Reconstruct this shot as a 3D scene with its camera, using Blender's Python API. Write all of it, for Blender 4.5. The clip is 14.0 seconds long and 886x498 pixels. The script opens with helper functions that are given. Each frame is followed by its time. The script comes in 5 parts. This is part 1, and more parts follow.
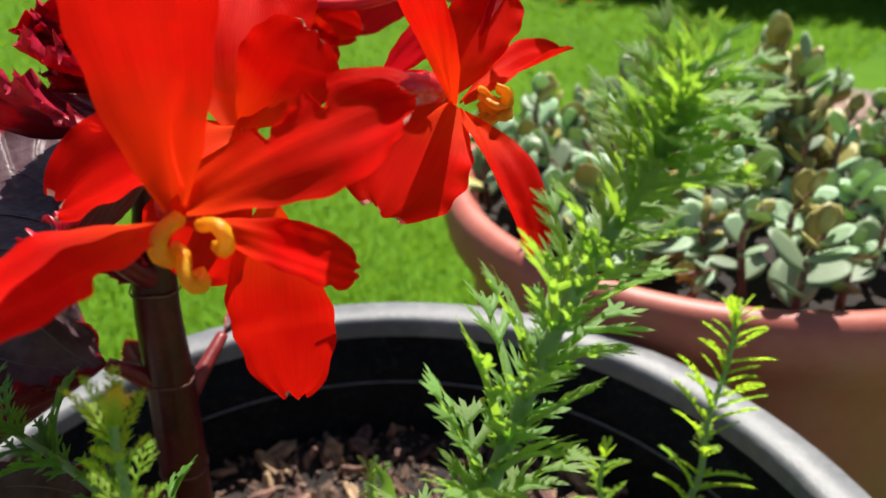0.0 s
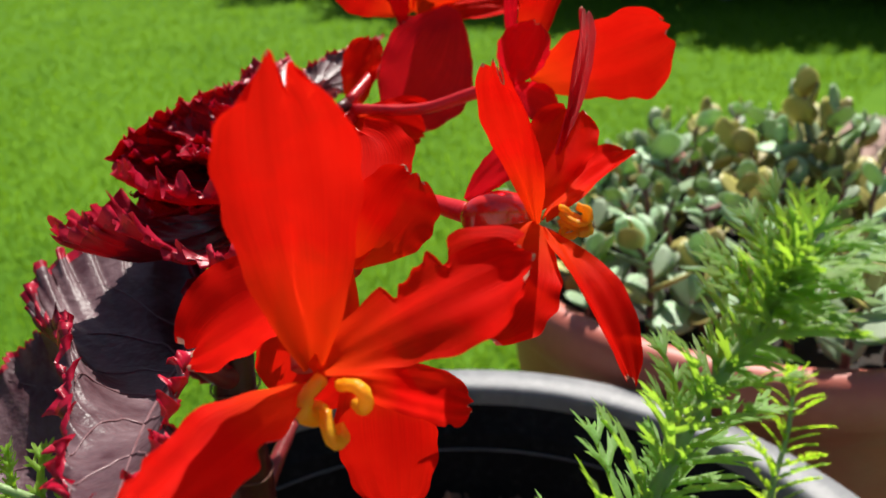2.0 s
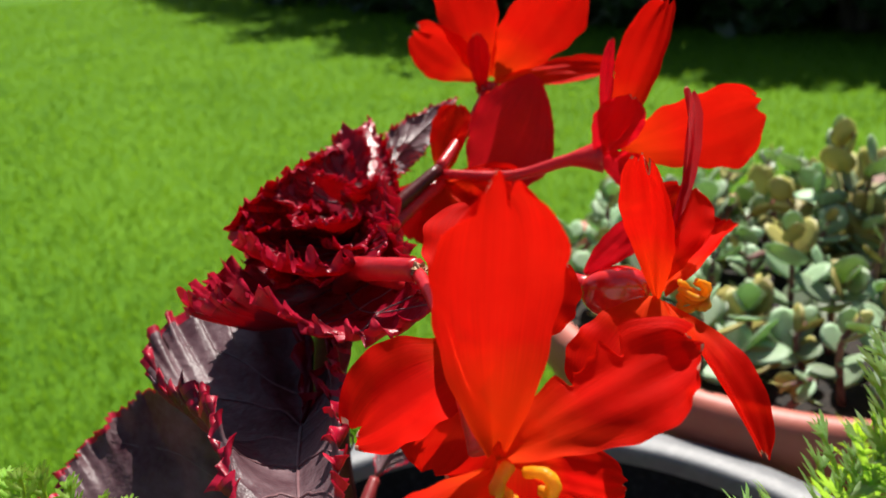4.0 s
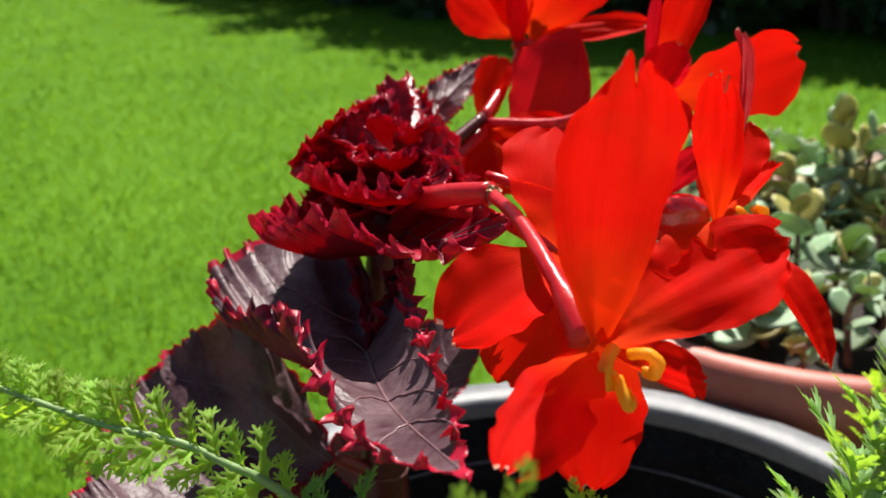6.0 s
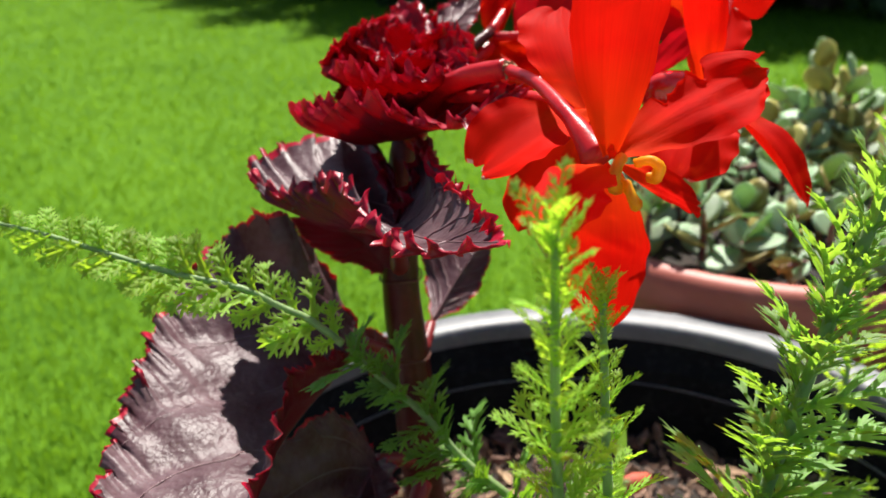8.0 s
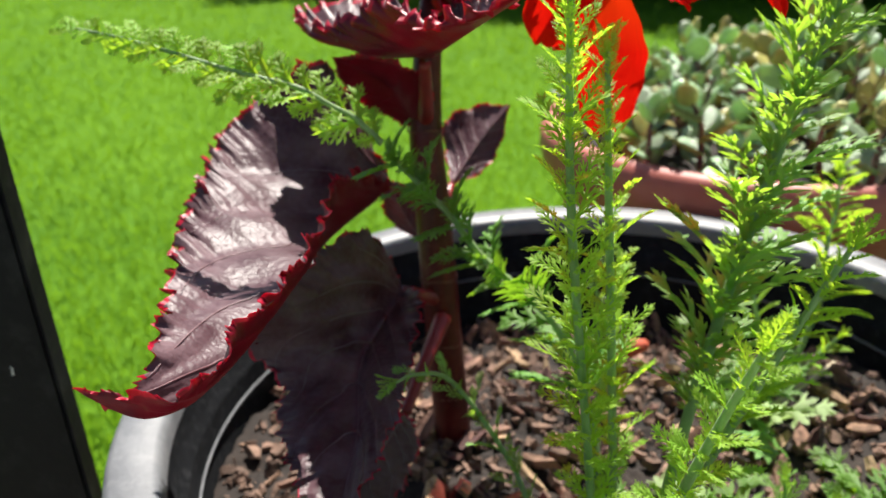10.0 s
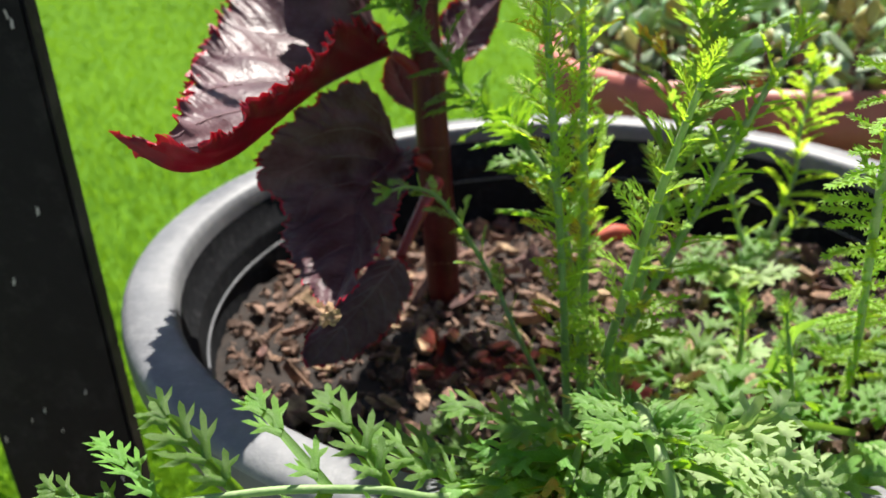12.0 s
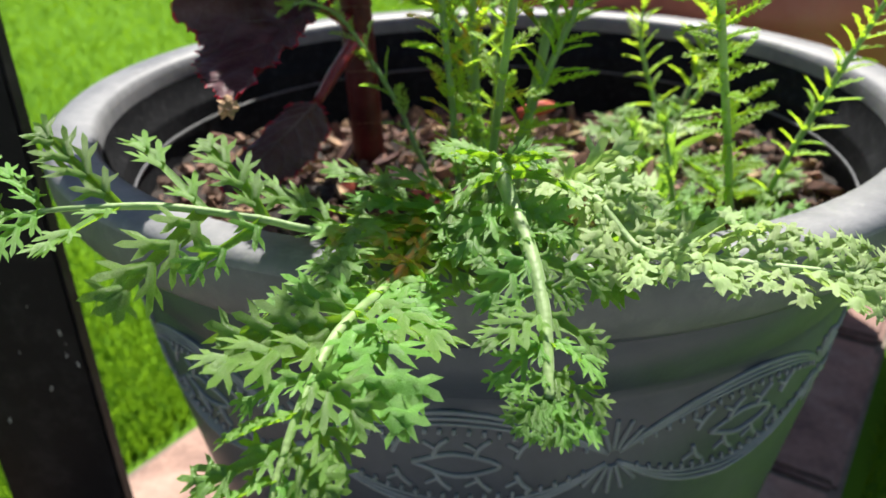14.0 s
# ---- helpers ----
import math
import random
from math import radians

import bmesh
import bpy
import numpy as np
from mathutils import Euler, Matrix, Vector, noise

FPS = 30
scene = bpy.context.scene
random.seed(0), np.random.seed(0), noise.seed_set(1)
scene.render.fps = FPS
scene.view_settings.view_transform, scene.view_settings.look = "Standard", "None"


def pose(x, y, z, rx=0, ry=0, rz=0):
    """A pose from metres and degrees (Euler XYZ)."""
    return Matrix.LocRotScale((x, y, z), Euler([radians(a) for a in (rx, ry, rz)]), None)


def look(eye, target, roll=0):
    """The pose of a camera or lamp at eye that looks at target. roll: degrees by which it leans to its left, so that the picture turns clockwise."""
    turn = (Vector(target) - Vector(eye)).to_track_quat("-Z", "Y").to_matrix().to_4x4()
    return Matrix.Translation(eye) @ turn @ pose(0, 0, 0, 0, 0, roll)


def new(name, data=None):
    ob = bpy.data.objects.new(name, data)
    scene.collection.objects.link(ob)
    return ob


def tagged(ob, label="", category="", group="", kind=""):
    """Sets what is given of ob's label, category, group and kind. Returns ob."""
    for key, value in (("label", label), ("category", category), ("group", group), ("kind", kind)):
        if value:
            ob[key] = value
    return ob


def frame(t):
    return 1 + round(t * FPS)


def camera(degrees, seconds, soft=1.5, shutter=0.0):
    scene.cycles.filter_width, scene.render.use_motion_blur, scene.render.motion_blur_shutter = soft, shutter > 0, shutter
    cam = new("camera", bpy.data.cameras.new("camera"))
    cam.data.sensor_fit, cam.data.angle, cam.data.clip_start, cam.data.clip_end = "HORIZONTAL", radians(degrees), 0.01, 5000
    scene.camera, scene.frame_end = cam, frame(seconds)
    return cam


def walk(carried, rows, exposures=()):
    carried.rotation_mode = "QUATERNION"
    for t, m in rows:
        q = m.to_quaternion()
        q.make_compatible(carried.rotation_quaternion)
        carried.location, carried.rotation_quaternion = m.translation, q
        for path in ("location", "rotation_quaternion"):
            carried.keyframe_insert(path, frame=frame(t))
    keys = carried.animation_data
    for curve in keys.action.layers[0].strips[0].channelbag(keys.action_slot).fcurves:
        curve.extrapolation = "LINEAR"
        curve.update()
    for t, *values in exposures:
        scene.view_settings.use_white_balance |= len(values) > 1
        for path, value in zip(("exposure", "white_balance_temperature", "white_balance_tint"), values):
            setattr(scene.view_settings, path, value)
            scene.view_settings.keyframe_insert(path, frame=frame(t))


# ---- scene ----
cam = camera(59.69, 14.0, soft=1.6)
ROWS = [
    (0.0, 0.0454, -0.1866, 0.5211, 63.38, 0.8, 0.38),
    (0.5, 0.0453, -0.1829, 0.5221, 64.29, 1.72, -0.0),
    (1.0, 0.0408, -0.1856, 0.5257, 64.81, 2.32, 0.46),
    (1.5, 0.035, -0.1858, 0.5358, 65.36, 3.08, 0.66),
    (2.0, 0.0289, -0.1862, 0.543, 65.92, 3.2, 0.55),
    (2.5, 0.0166, -0.1902, 0.5527, 66.83, 3.26, 0.71),
    (5.0, -0.0106, -0.1885, 0.5577, 68.39, 2.73, 0.39),
    (5.5, -0.0196, -0.1923, 0.5565, 68.02, 2.07, -0.07),
    (6.0, -0.0256, -0.203, 0.5439, 67.99, 2.24, -0.64),
    (6.5, -0.0252, -0.2058, 0.5376, 67.53, 2.53, -1.16),
    (7.0, -0.0314, -0.215, 0.5322, 67.19, 2.84, -1.48),
    (7.5, -0.0352, -0.2269, 0.5299, 67.23, 3.1, -1.94),
    (8.0, -0.037, -0.2403, 0.5216, 67.39, 3.35, -1.82),
    (8.5, -0.033, -0.2534, 0.5167, 66.92, 3.49, -0.48),
    (9.0, -0.0462, -0.2714, 0.5045, 66.78, 2.79, -1.47),
    (11.5, -0.0487, -0.3252, 0.4546, 65.75, 2.55, -0.76),
    (12.0, -0.0476, -0.3407, 0.4429, 65.28, 1.89, -0.95),
    (12.5, -0.0404, -0.3528, 0.4291, 65.06, 1.61, -1.49),
    (13.0, -0.0335, -0.3687, 0.4196, 64.24, 1.27, -1.94),
    (13.5, -0.0252, -0.3733, 0.4069, 63.54, 1.41, -2.49),
    (14.0, -0.0222, -0.3812, 0.3987, 62.88, 1.27, -2.54),
]
EXPOSURES = [(0.0, 0.84), (1.5, 0.78), (2.5, 0.75), (5.0, 0.85), (7.5, 0.95), (9.0, 1.06), (14.0, 1.18)]
walk(cam, [(t, pose(x, y, z, rx, ry, rz)) for t, x, y, z, rx, ry, rz in ROWS], EXPOSURES)
cam.data.dof.use_dof = True
cam.data.dof.focus_distance = 0.172
cam.data.dof.aperture_fstop = 19.0

# ---- world and sun ----
SUN = Vector((0.14, 0.53, 0.835)).normalized()
world = bpy.data.worlds.new("sky")
world.use_nodes = True
scene.world = world
wn = world.node_tree.nodes
sky = wn.new("ShaderNodeTexSky")
sky.sky_type, sky.sun_disc = "NISHITA", False
sky.sun_elevation = math.asin(SUN.z)
sky.sun_rotation = math.atan2(SUN.x, SUN.y)
world.node_tree.links.new(sky.outputs[0], wn["Background"].inputs[0])
wn["Background"].inputs[1].default_value = 0.05
sun = new("sun", bpy.data.lights.new("sun", "SUN"))
sun.data.energy, sun.data.angle, sun.data.color = 5.0, radians(0.53), (1.0, 0.95, 0.87)
sun.matrix_world = look(SUN * 10, (0, 0, 0))


# ---- materials ----
def mat(name, dark, light, rough=0.5, scale=40.0, bump=0.2, bump_scale=300.0, glow=None, glow_part=0.0,
        spec=0.5, jitter=0.0, streak=0.0, base=None, coat=0.0, grime=None, grime_scale=60.0, grime_amount=0.5, sheen=0.0, through_part=0.0, tint_mix=0.75):
    """Two-scale mottled surface; glow: the colour of light that comes through a thin sheet."""
    m = bpy.data.materials.new(name)
    m.use_nodes = True
    nt = m.node_tree
    n, link = nt.nodes, nt.links.new
    bsdf, out = n["Principled BSDF"], n["Material Output"]
    tc = n.new("ShaderNodeTexCoord")
    big, small = n.new("ShaderNodeTexNoise"), n.new("ShaderNodeTexNoise")
    big.inputs["Scale"].default_value, small.inputs["Scale"].default_value = scale, scale * 7
    big.inputs["Detail"].default_value, small.inputs["Detail"].default_value = 4, 3
    for t in (big, small):
        link(tc.outputs["Object"], t.inputs["Vector"])
    mixf = n.new("ShaderNodeMath")
    mixf.operation = "MULTIPLY_ADD"
    link(small.outputs["Fac"], mixf.inputs[0])
    mixf.inputs[1].default_value = 0.35
    link(big.outputs["Fac"], mixf.inputs[2])
    ramp = n.new("ShaderNodeValToRGB")
    ramp.color_ramp.elements[0].position, ramp.color_ramp.elements[1].position = 0.45, 0.9
    ramp.color_ramp.elements[0].color, ramp.color_ramp.elements[1].color = (*dark, 1), (*light, 1)
    link(mixf.outputs[0], ramp.inputs["Fac"])
    colour = ramp.outputs["Color"]
    height = small.outputs["Fac"]
    if streak or base:
        sep = n.new("ShaderNodeSeparateXYZ")
        link(tc.outputs["UV"], sep.inputs[0])
    if streak:
        comb = n.new("ShaderNodeCombineXYZ")
        mul = n.new("ShaderNodeMath")
        mul.operation, mul.inputs[1].default_value = "MULTIPLY", 70.0
        link(sep.outputs["Y"], mul.inputs[0])
        link(mul.outputs[0], comb.inputs["Y"])
        link(sep.outputs["X"], comb.inputs["X"])
        veins = n.new("ShaderNodeTexNoise")
        veins.inputs["Scale"].default_value, veins.inputs["Detail"].default_value = 1.6, 3
        link(comb.outputs[0], veins.inputs["Vector"])
        vm = n.new("ShaderNodeMix")
        vm.data_type, vm.blend_type = "RGBA", "MULTIPLY"
        vr = n.new("ShaderNodeMapRange")
        vr.inputs[1].default_value, vr.inputs[2].default_value = 0.3, 0.7
        vr.inputs[3].default_value, vr.inputs[4].default_value = 1.0 - streak, 1.0
        link(veins.outputs["Fac"], vr.inputs[0])
        vm.inputs[0].default_value = 1.0
        link(colour, vm.inputs[6])
        link(vr.outputs[0], vm.inputs[7])
        colour, height = vm.outputs[2], veins.outputs["Fac"]
    if base:
        br = n.new("ShaderNodeMapRange")
        br.inputs[1].default_value, br.inputs[2].default_value = 0.45, 0.0
        link(sep.outputs["X"], br.inputs[0])
        bm_ = n.new("ShaderNodeMix")
        bm_.data_type = "RGBA"
        link(br.outputs[0], bm_.inputs[0])
        link(colour, bm_.inputs[6])
        bm_.inputs[7].default_value = (*base, 1)
        colour = bm_.outputs[2]
    if grime:
        gn = n.new("ShaderNodeTexNoise")
        gn.inputs["Scale"].default_value, gn.inputs["Detail"].default_value, gn.inputs["Roughness"].default_value = grime_scale, 8, 0.7
        link(tc.outputs["Object"], gn.inputs["Vector"])
        gr = n.new("ShaderNodeMapRange")
        gr.inputs[1].default_value, gr.inputs[2].default_value, gr.inputs[4].default_value = 0.5, 0.75, grime_amount
        link(gn.outputs["Fac"], gr.inputs[0])
        gm = n.new("ShaderNodeMix")
        gm.data_type = "RGBA"
        link(gr.outputs[0], gm.inputs[0])
        link(colour, gm.inputs[6])
        gm.inputs[7].default_value = (*grime, 1)
        colour = gm.outputs[2]
    if jitter:
        info, hsv = n.new("ShaderNodeObjectInfo"), n.new("ShaderNodeHueSaturation")
        jr = n.new("ShaderNodeMapRange")
        jr.inputs[3].default_value, jr.inputs[4].default_value = 1.0 - jitter, 1.0 + jitter
        link(info.outputs["Random"], jr.inputs[0])
        link(jr.outputs[0], hsv.inputs["Value"])
        jh = n.new("ShaderNodeMapRange")
        jh.inputs[3].default_value, jh.inputs[4].default_value = 0.5 - jitter * 0.05, 0.5 + jitter * 0.05
        link(info.outputs["Random"], jh.inputs[0])
        link(jh.outputs[0], hsv.inputs["Hue"])
        link(colour, hsv.inputs["Color"])
        colour = hsv.outputs["Color"]
    link(colour, bsdf.inputs["Base Color"])
    rr = n.new("ShaderNodeMapRange")
    rr.inputs[3].default_value, rr.inputs[4].default_value = max(0.05, rough - 0.1), min(1.0, rough + 0.1)
    link(big.outputs["Fac"], rr.inputs[0])
    link(rr.outputs[0], bsdf.inputs["Roughness"])
    bsdf.inputs["Specular IOR Level"].default_value = spec
    bsdf.inputs["Coat Weight"].default_value = coat
    bsdf.inputs["Coat Roughness"].default_value = 0.2
    bsdf.inputs["Sheen Weight"].default_value = sheen
    if bump:
        bp = n.new("ShaderNodeBump")
        bp.inputs["Strength"].default_value, bp.inputs["Distance"].default_value = bump, 0.0006
        if not streak:
            fine = n.new("ShaderNodeTexNoise")
            fine.inputs["Scale"].default_value, fine.inputs["Detail"].default_value = bump_scale, 4
            link(tc.outputs["Object"], fine.inputs["Vector"])
            height = fine.outputs["Fac"]
        link(height, bp.inputs["Height"])
        link(bp.outputs["Normal"], bsdf.inputs["Normal"])
    if glow:
        tr, mx = n.new("ShaderNodeBsdfTranslucent"), n.new("ShaderNodeMixShader")
        tint = n.new("ShaderNodeMix")
        tint.data_type, tint.blend_type = "RGBA", "MIX"
        tint.inputs[0].default_value = tint_mix
        link(colour, tint.inputs[6])
        tint.inputs[7].default_value = (*glow, 1)
        link(tint.outputs[2], tr.inputs["Color"])
        mx.inputs[0].default_value = glow_part
        link(bsdf.outputs[0], mx.inputs[1])
        link(tr.outputs[0], mx.inputs[2])
        link(mx.outputs[0], out.inputs["Surface"])
        if through_part:
            clear, mc = n.new("ShaderNodeBsdfTransparent"), n.new("ShaderNodeMixShader")
            clear.inputs[0].default_value = (1.0, glow[1] * 2, glow[2] * 2, 1)
            mc.inputs[0].default_value = through_part
            link(mx.outputs[0], mc.inputs[1])
            link(clear.outputs[0], mc.inputs[2])
            link(mc.outputs[0], out.inputs["Surface"])
    return m


M_PETAL = mat("petal", (0.84, 0.005, 0.003), (0.95, 0.013, 0.005), 0.5, 55, 0.32, glow=(0.90, 0.018, 0.004), glow_part=0.37,
              streak=0.24, base=(0.88, 0.060, 0.004), spec=0.03, through_part=0.15, tint_mix=0.15)
M_PETAL_DEEP = mat("petal_deep", (0.66, 0.004, 0.016), (0.84, 0.010, 0.024), 0.45, 60, 0.5, glow=(0.78, 0.007, 0.014), glow_part=0.45,
                   streak=0.40, spec=0.15, through_part=0.17, tint_mix=0.2)
M_EDGE = mat("petal_scar", (0.40, 0.06, 0.03), (0.70, 0.36, 0.24), 0.7, 300, 0.3)
M_ANTHER = mat("anther", (0.92, 0.34, 0.006), (0.97, 0.58, 0.03), 0.35, 300, 0.5, 900, glow=(1.0, 0.46, 0.01), glow_part=0.5, spec=0.4)
M_PEDICEL = mat("pedicel", (0.50, 0.008, 0.018), (0.76, 0.03, 0.035), 0.34, 120, 0.3, 500, glow=(0.85, 0.02, 0.02), glow_part=0.3, coat=0.08)
M_PETIOLE = mat("petiole", (0.16, 0.012, 0.014), (0.30, 0.03, 0.03), 0.35, 90, 0.2, 500, glow=(0.5, 0.02, 0.02), glow_part=0.15)
M_OVARY = mat("ovary", (0.55, 0.01, 0.015), (0.75, 0.03, 0.02), 0.15, 150, 0.1, 400, coat=0.6)
M_NODE = mat("node_scar", (0.25, 0.13, 0.06), (0.55, 0.38, 0.22), 0.8, 500, 0.8, 900)
M_RING = mat("node_ring", (0.10, 0.025, 0.018), (0.22, 0.09, 0.06), 0.7, 300, 0.5, 900)
M_STEM = mat("begonia_stem", (0.055, 0.004, 0.005), (0.12, 0.010, 0.010), 0.35, 50, 0.2, 400, grime=(0.20, 0.06, 0.045), grime_scale=200, grime_amount=0.3, spec=0.3)
M_LEAF = mat("begonia_leaf", (0.055, 0.020, 0.027), (0.180, 0.115, 0.128), 0.40, 60, 0.9, 400, glow=(0.42, 0.008, 0.012), glow_part=0.14, spec=0.26)
M_LEAF_UNDER = mat("begonia_leaf_underside", (0.12, 0.002, 0.014), (0.26, 0.006, 0.028), 0.4, 60, 0.4, 500, glow=(0.62, 0.004, 0.026), glow_part=0.42)
M_LEAF_EDGE = mat("begonia_leaf_edge", (0.34, 0.003, 0.024), (0.62, 0.012, 0.055), 0.38, 200, 0.3, 700, glow=(0.80, 0.006, 0.04), glow_part=0.36, spec=0.45)
M_LEAF_YOUNG = mat("begonia_young_leaf", (0.15, 0.003, 0.014), (0.52, 0.009, 0.038), 0.30, 130, 0.7, 500, glow=(0.90, 0.006, 0.030), glow_part=0.38, spec=0.5)
M_VEIN = mat("begonia_vein", (0.12, 0.045, 0.052), (0.22, 0.13, 0.14), 0.4, 90, 0.2)
M_YARROW = mat("yarrow_leaf", (0.10, 0.23, 0.035), (0.32, 0.47, 0.17), 0.42, 90, 0.3, 900, glow=(0.56, 0.92, 0.04), glow_part=0.48, jitter=0.30, spec=0.6, sheen=0.06)
# Deeper green copy of yarrow_leaf, with shade put into its colour.
M_YARROW_SHADE = mat("yarrow_leaf_shaded", (0.050, 0.165, 0.016), (0.20, 0.38, 0.070), 0.40, 90, 0.4, 900, glow=(0.48, 0.86, 0.02), glow_part=0.34, jitter=0.24, spec=0.55, sheen=0.02)
# Lighter, yellower copy of yarrow_leaf: the backlight is painted into its colour.
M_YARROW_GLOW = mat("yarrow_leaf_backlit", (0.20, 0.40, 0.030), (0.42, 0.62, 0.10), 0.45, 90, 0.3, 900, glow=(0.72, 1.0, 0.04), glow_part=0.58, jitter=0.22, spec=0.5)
M_YARROW_PALE = mat("yarrow_leaf_pale", (0.24, 0.37, 0.12), (0.42, 0.54, 0.25), 0.5, 90, 0.3, 900, glow=(0.60, 0.82, 0.2), glow_part=0.4, jitter=0.12)
M_YSTEM = mat("yarrow_stem", (0.20, 0.33, 0.10), (0.38, 0.52, 0.22), 0.5, 80, 0.4, 900, glow=(0.4, 0.7, 0.08), glow_part=0.25, sheen=0.2)
M_BLADE = mat("grass_blade", (0.14, 0.30, 0.04), (0.26, 0.44, 0.08), 0.45, 60, 0.2, glow=(0.4, 0.7, 0.06), glow_part=0.4)
# Inside of the pot: its shade is put into the near-black base colour.
M_POT = mat("pot_plastic_shaded", (0.006, 0.0065, 0.0075), (0.014, 0.015, 0.017), 0.7, 30, 0.3, 500, grime=(0.10, 0.10, 0.105), grime_scale=220, grime_amount=0.2, spec=0.06)
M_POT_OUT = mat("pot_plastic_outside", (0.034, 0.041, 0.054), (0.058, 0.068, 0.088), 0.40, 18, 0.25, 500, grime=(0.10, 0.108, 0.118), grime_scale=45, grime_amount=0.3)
# One rim plastic in two tones: sun painted into the top, shade into the side.
M_RIM = mat("pot_rim_sunlit", (0.115, 0.12, 0.13), (0.205, 0.21, 0.22), 0.50, 25, 0.3, 500, grime=(0.30, 0.30, 0.30), grime_scale=120, grime_amount=0.5, spec=0.4)
M_SKIRT = mat("pot_rim_shaded", (0.075, 0.080, 0.090), (0.135, 0.140, 0.150), 0.5, 25, 0.3, 500, grime=(0.20, 0.20, 0.20), grime_scale=120, grime_amount=0.5, spec=0.4)
M_RELIEF = mat("pot_relief", (0.14, 0.156, 0.172), (0.21, 0.23, 0.25), 0.5, 60, 0.3, 500)
M_SOIL = mat("soil", (0.006, 0.004, 0.003), (0.030, 0.020, 0.015), 0.95, 70, 1.0, 350)
M_CHIP = mat("bark_chip", (0.042, 0.025, 0.018), (0.25, 0.152, 0.108), 0.9, 90, 0.9, 500, grime=(0.26, 0.17, 0.12), grime_scale=25, grime_amount=0.8)
M_CHIP_BIG = mat("bark_chip_large", (0.060, 0.030, 0.019), (0.44, 0.26, 0.175), 0.9, 1.2, 0.9, 5, jitter=0.7)
M_STICK = mat("dry_stick", (0.40, 0.33, 0.22), (0.60, 0.52, 0.38), 0.8, 90, 0.4)
M_REDCHIP = mat("red_chip", (0.40, 0.06, 0.03), (0.55, 0.12, 0.06), 0.7, 90, 0.4)
M_TERRA = mat("terracotta", (0.36, 0.085, 0.058), (0.50, 0.145, 0.105), 0.5, 14, 0.25, 300, grime=(0.42, 0.2, 0.15), grime_scale=18, grime_amount=0.5)
M_SEDUM = mat("sedum_leaf", (0.19, 0.33, 0.17), (0.56, 0.68, 0.48), 0.42, 60, 0.2, 500, glow=(0.5, 0.70, 0.10), glow_part=0.35, jitter=0.5, spec=0.5)
M_SEDUM_WARM = mat("sedum_leaf_flushed", (0.30, 0.32, 0.06), (0.52, 0.42, 0.16), 0.45, 60, 0.2, 500, glow=(0.55, 0.45, 0.1), glow_part=0.2, jitter=0.25)
M_TWIG = mat("sedum_twig", (0.12, 0.05, 0.04), (0.24, 0.12, 0.10), 0.7, 90, 0.5)
M_LAWN = mat("lawn_soil", (0.058, 0.142, 0.011), (0.100, 0.208, 0.016), 0.9, 1.6, 0.6, 80, spec=0.05)
M_GRASS = mat("lawn_grass", (0.046, 0.126, 0.011), (0.130, 0.258, 0.018), 0.6, 1.3, 0.0, glow=(0.26, 0.48, 0.018), glow_part=0.55, spec=0.05)
M_BRICK = mat("brick", (0.17, 0.105, 0.085), (0.42, 0.27, 0.21), 0.9, 30, 0.8, 250, jitter=0.25, grime=(0.50, 0.38, 0.31), grime_scale=20, grime_amount=0.8)
M_SAND = mat("joint_sand", (0.12, 0.10, 0.08), (0.22, 0.18, 0.14), 0.95, 60, 0.8, 300)
M_POST = mat("black_paint", (0.005, 0.005, 0.006), (0.010, 0.010, 0.011), 0.55, 25, 0.5, 300, grime=(0.07, 0.068, 0.064), grime_scale=60, grime_amount=0.28, spec=0.12)
M_FLECK = mat("paint_chip", (0.3, 0.3, 0.28), (0.5, 0.5, 0.45), 0.8, 200, 0.3)
M_BARK = mat("tree_bark", (0.05, 0.04, 0.03), (0.13, 0.11, 0.09), 0.9, 20, 1.0, 60)
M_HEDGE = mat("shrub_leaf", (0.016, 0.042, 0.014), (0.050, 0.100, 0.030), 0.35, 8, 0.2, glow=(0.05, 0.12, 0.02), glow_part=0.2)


# ---- mesh helpers ----
def obj_from(name, verts, faces, mats, uvs=None, face_mat=None, smooth=True):
    me = bpy.data.meshes.new(name)
    me.from_pydata([tuple(v) for v in verts], [], faces)
    for m in mats if isinstance(mats, (list, tuple)) else [mats]:
        me.materials.append(m)
    if face_mat is not None:
        me.polygons.foreach_set("material_index", face_mat)
    if uvs is not None:
        layer = me.uv_layers.new(name="UVMap")
        idx = np.empty(len(me.loops), dtype=np.int32)
        me.loops.foreach_get("vertex_index", idx)
        layer.data.foreach_set("uv", np.asarray(uvs, dtype=np.float32)[idx].ravel())
    if smooth:
        me.polygons.foreach_set("use_smooth", [True] * len(me.polygons))
    me.update()
    return me


def thing(name, at, label, category, group="", kind=""):
    e = new(name)
    e.empty_display_size = 0.01
    e.location = at
    return tagged(e, label, category, group, kind)


def hang(name, me, parent, label="", m=None):
    """Links a mesh as a part of parent; m is its pose in the world."""
    ob = new(name, me)
    root = parent
    inv = Matrix.Identity(4)
    chain = []
    while root is not None:
        chain.append(root)
        root = root.parent
    total = Matrix.Identity(4)
    for o in reversed(chain):
        total = total @ o.matrix_parent_inverse @ o.matrix_basis
    ob.parent = parent
    ob.matrix_parent_inverse = total.inverted()
    ob.matrix_basis = m or inv
    return tagged(ob, label)


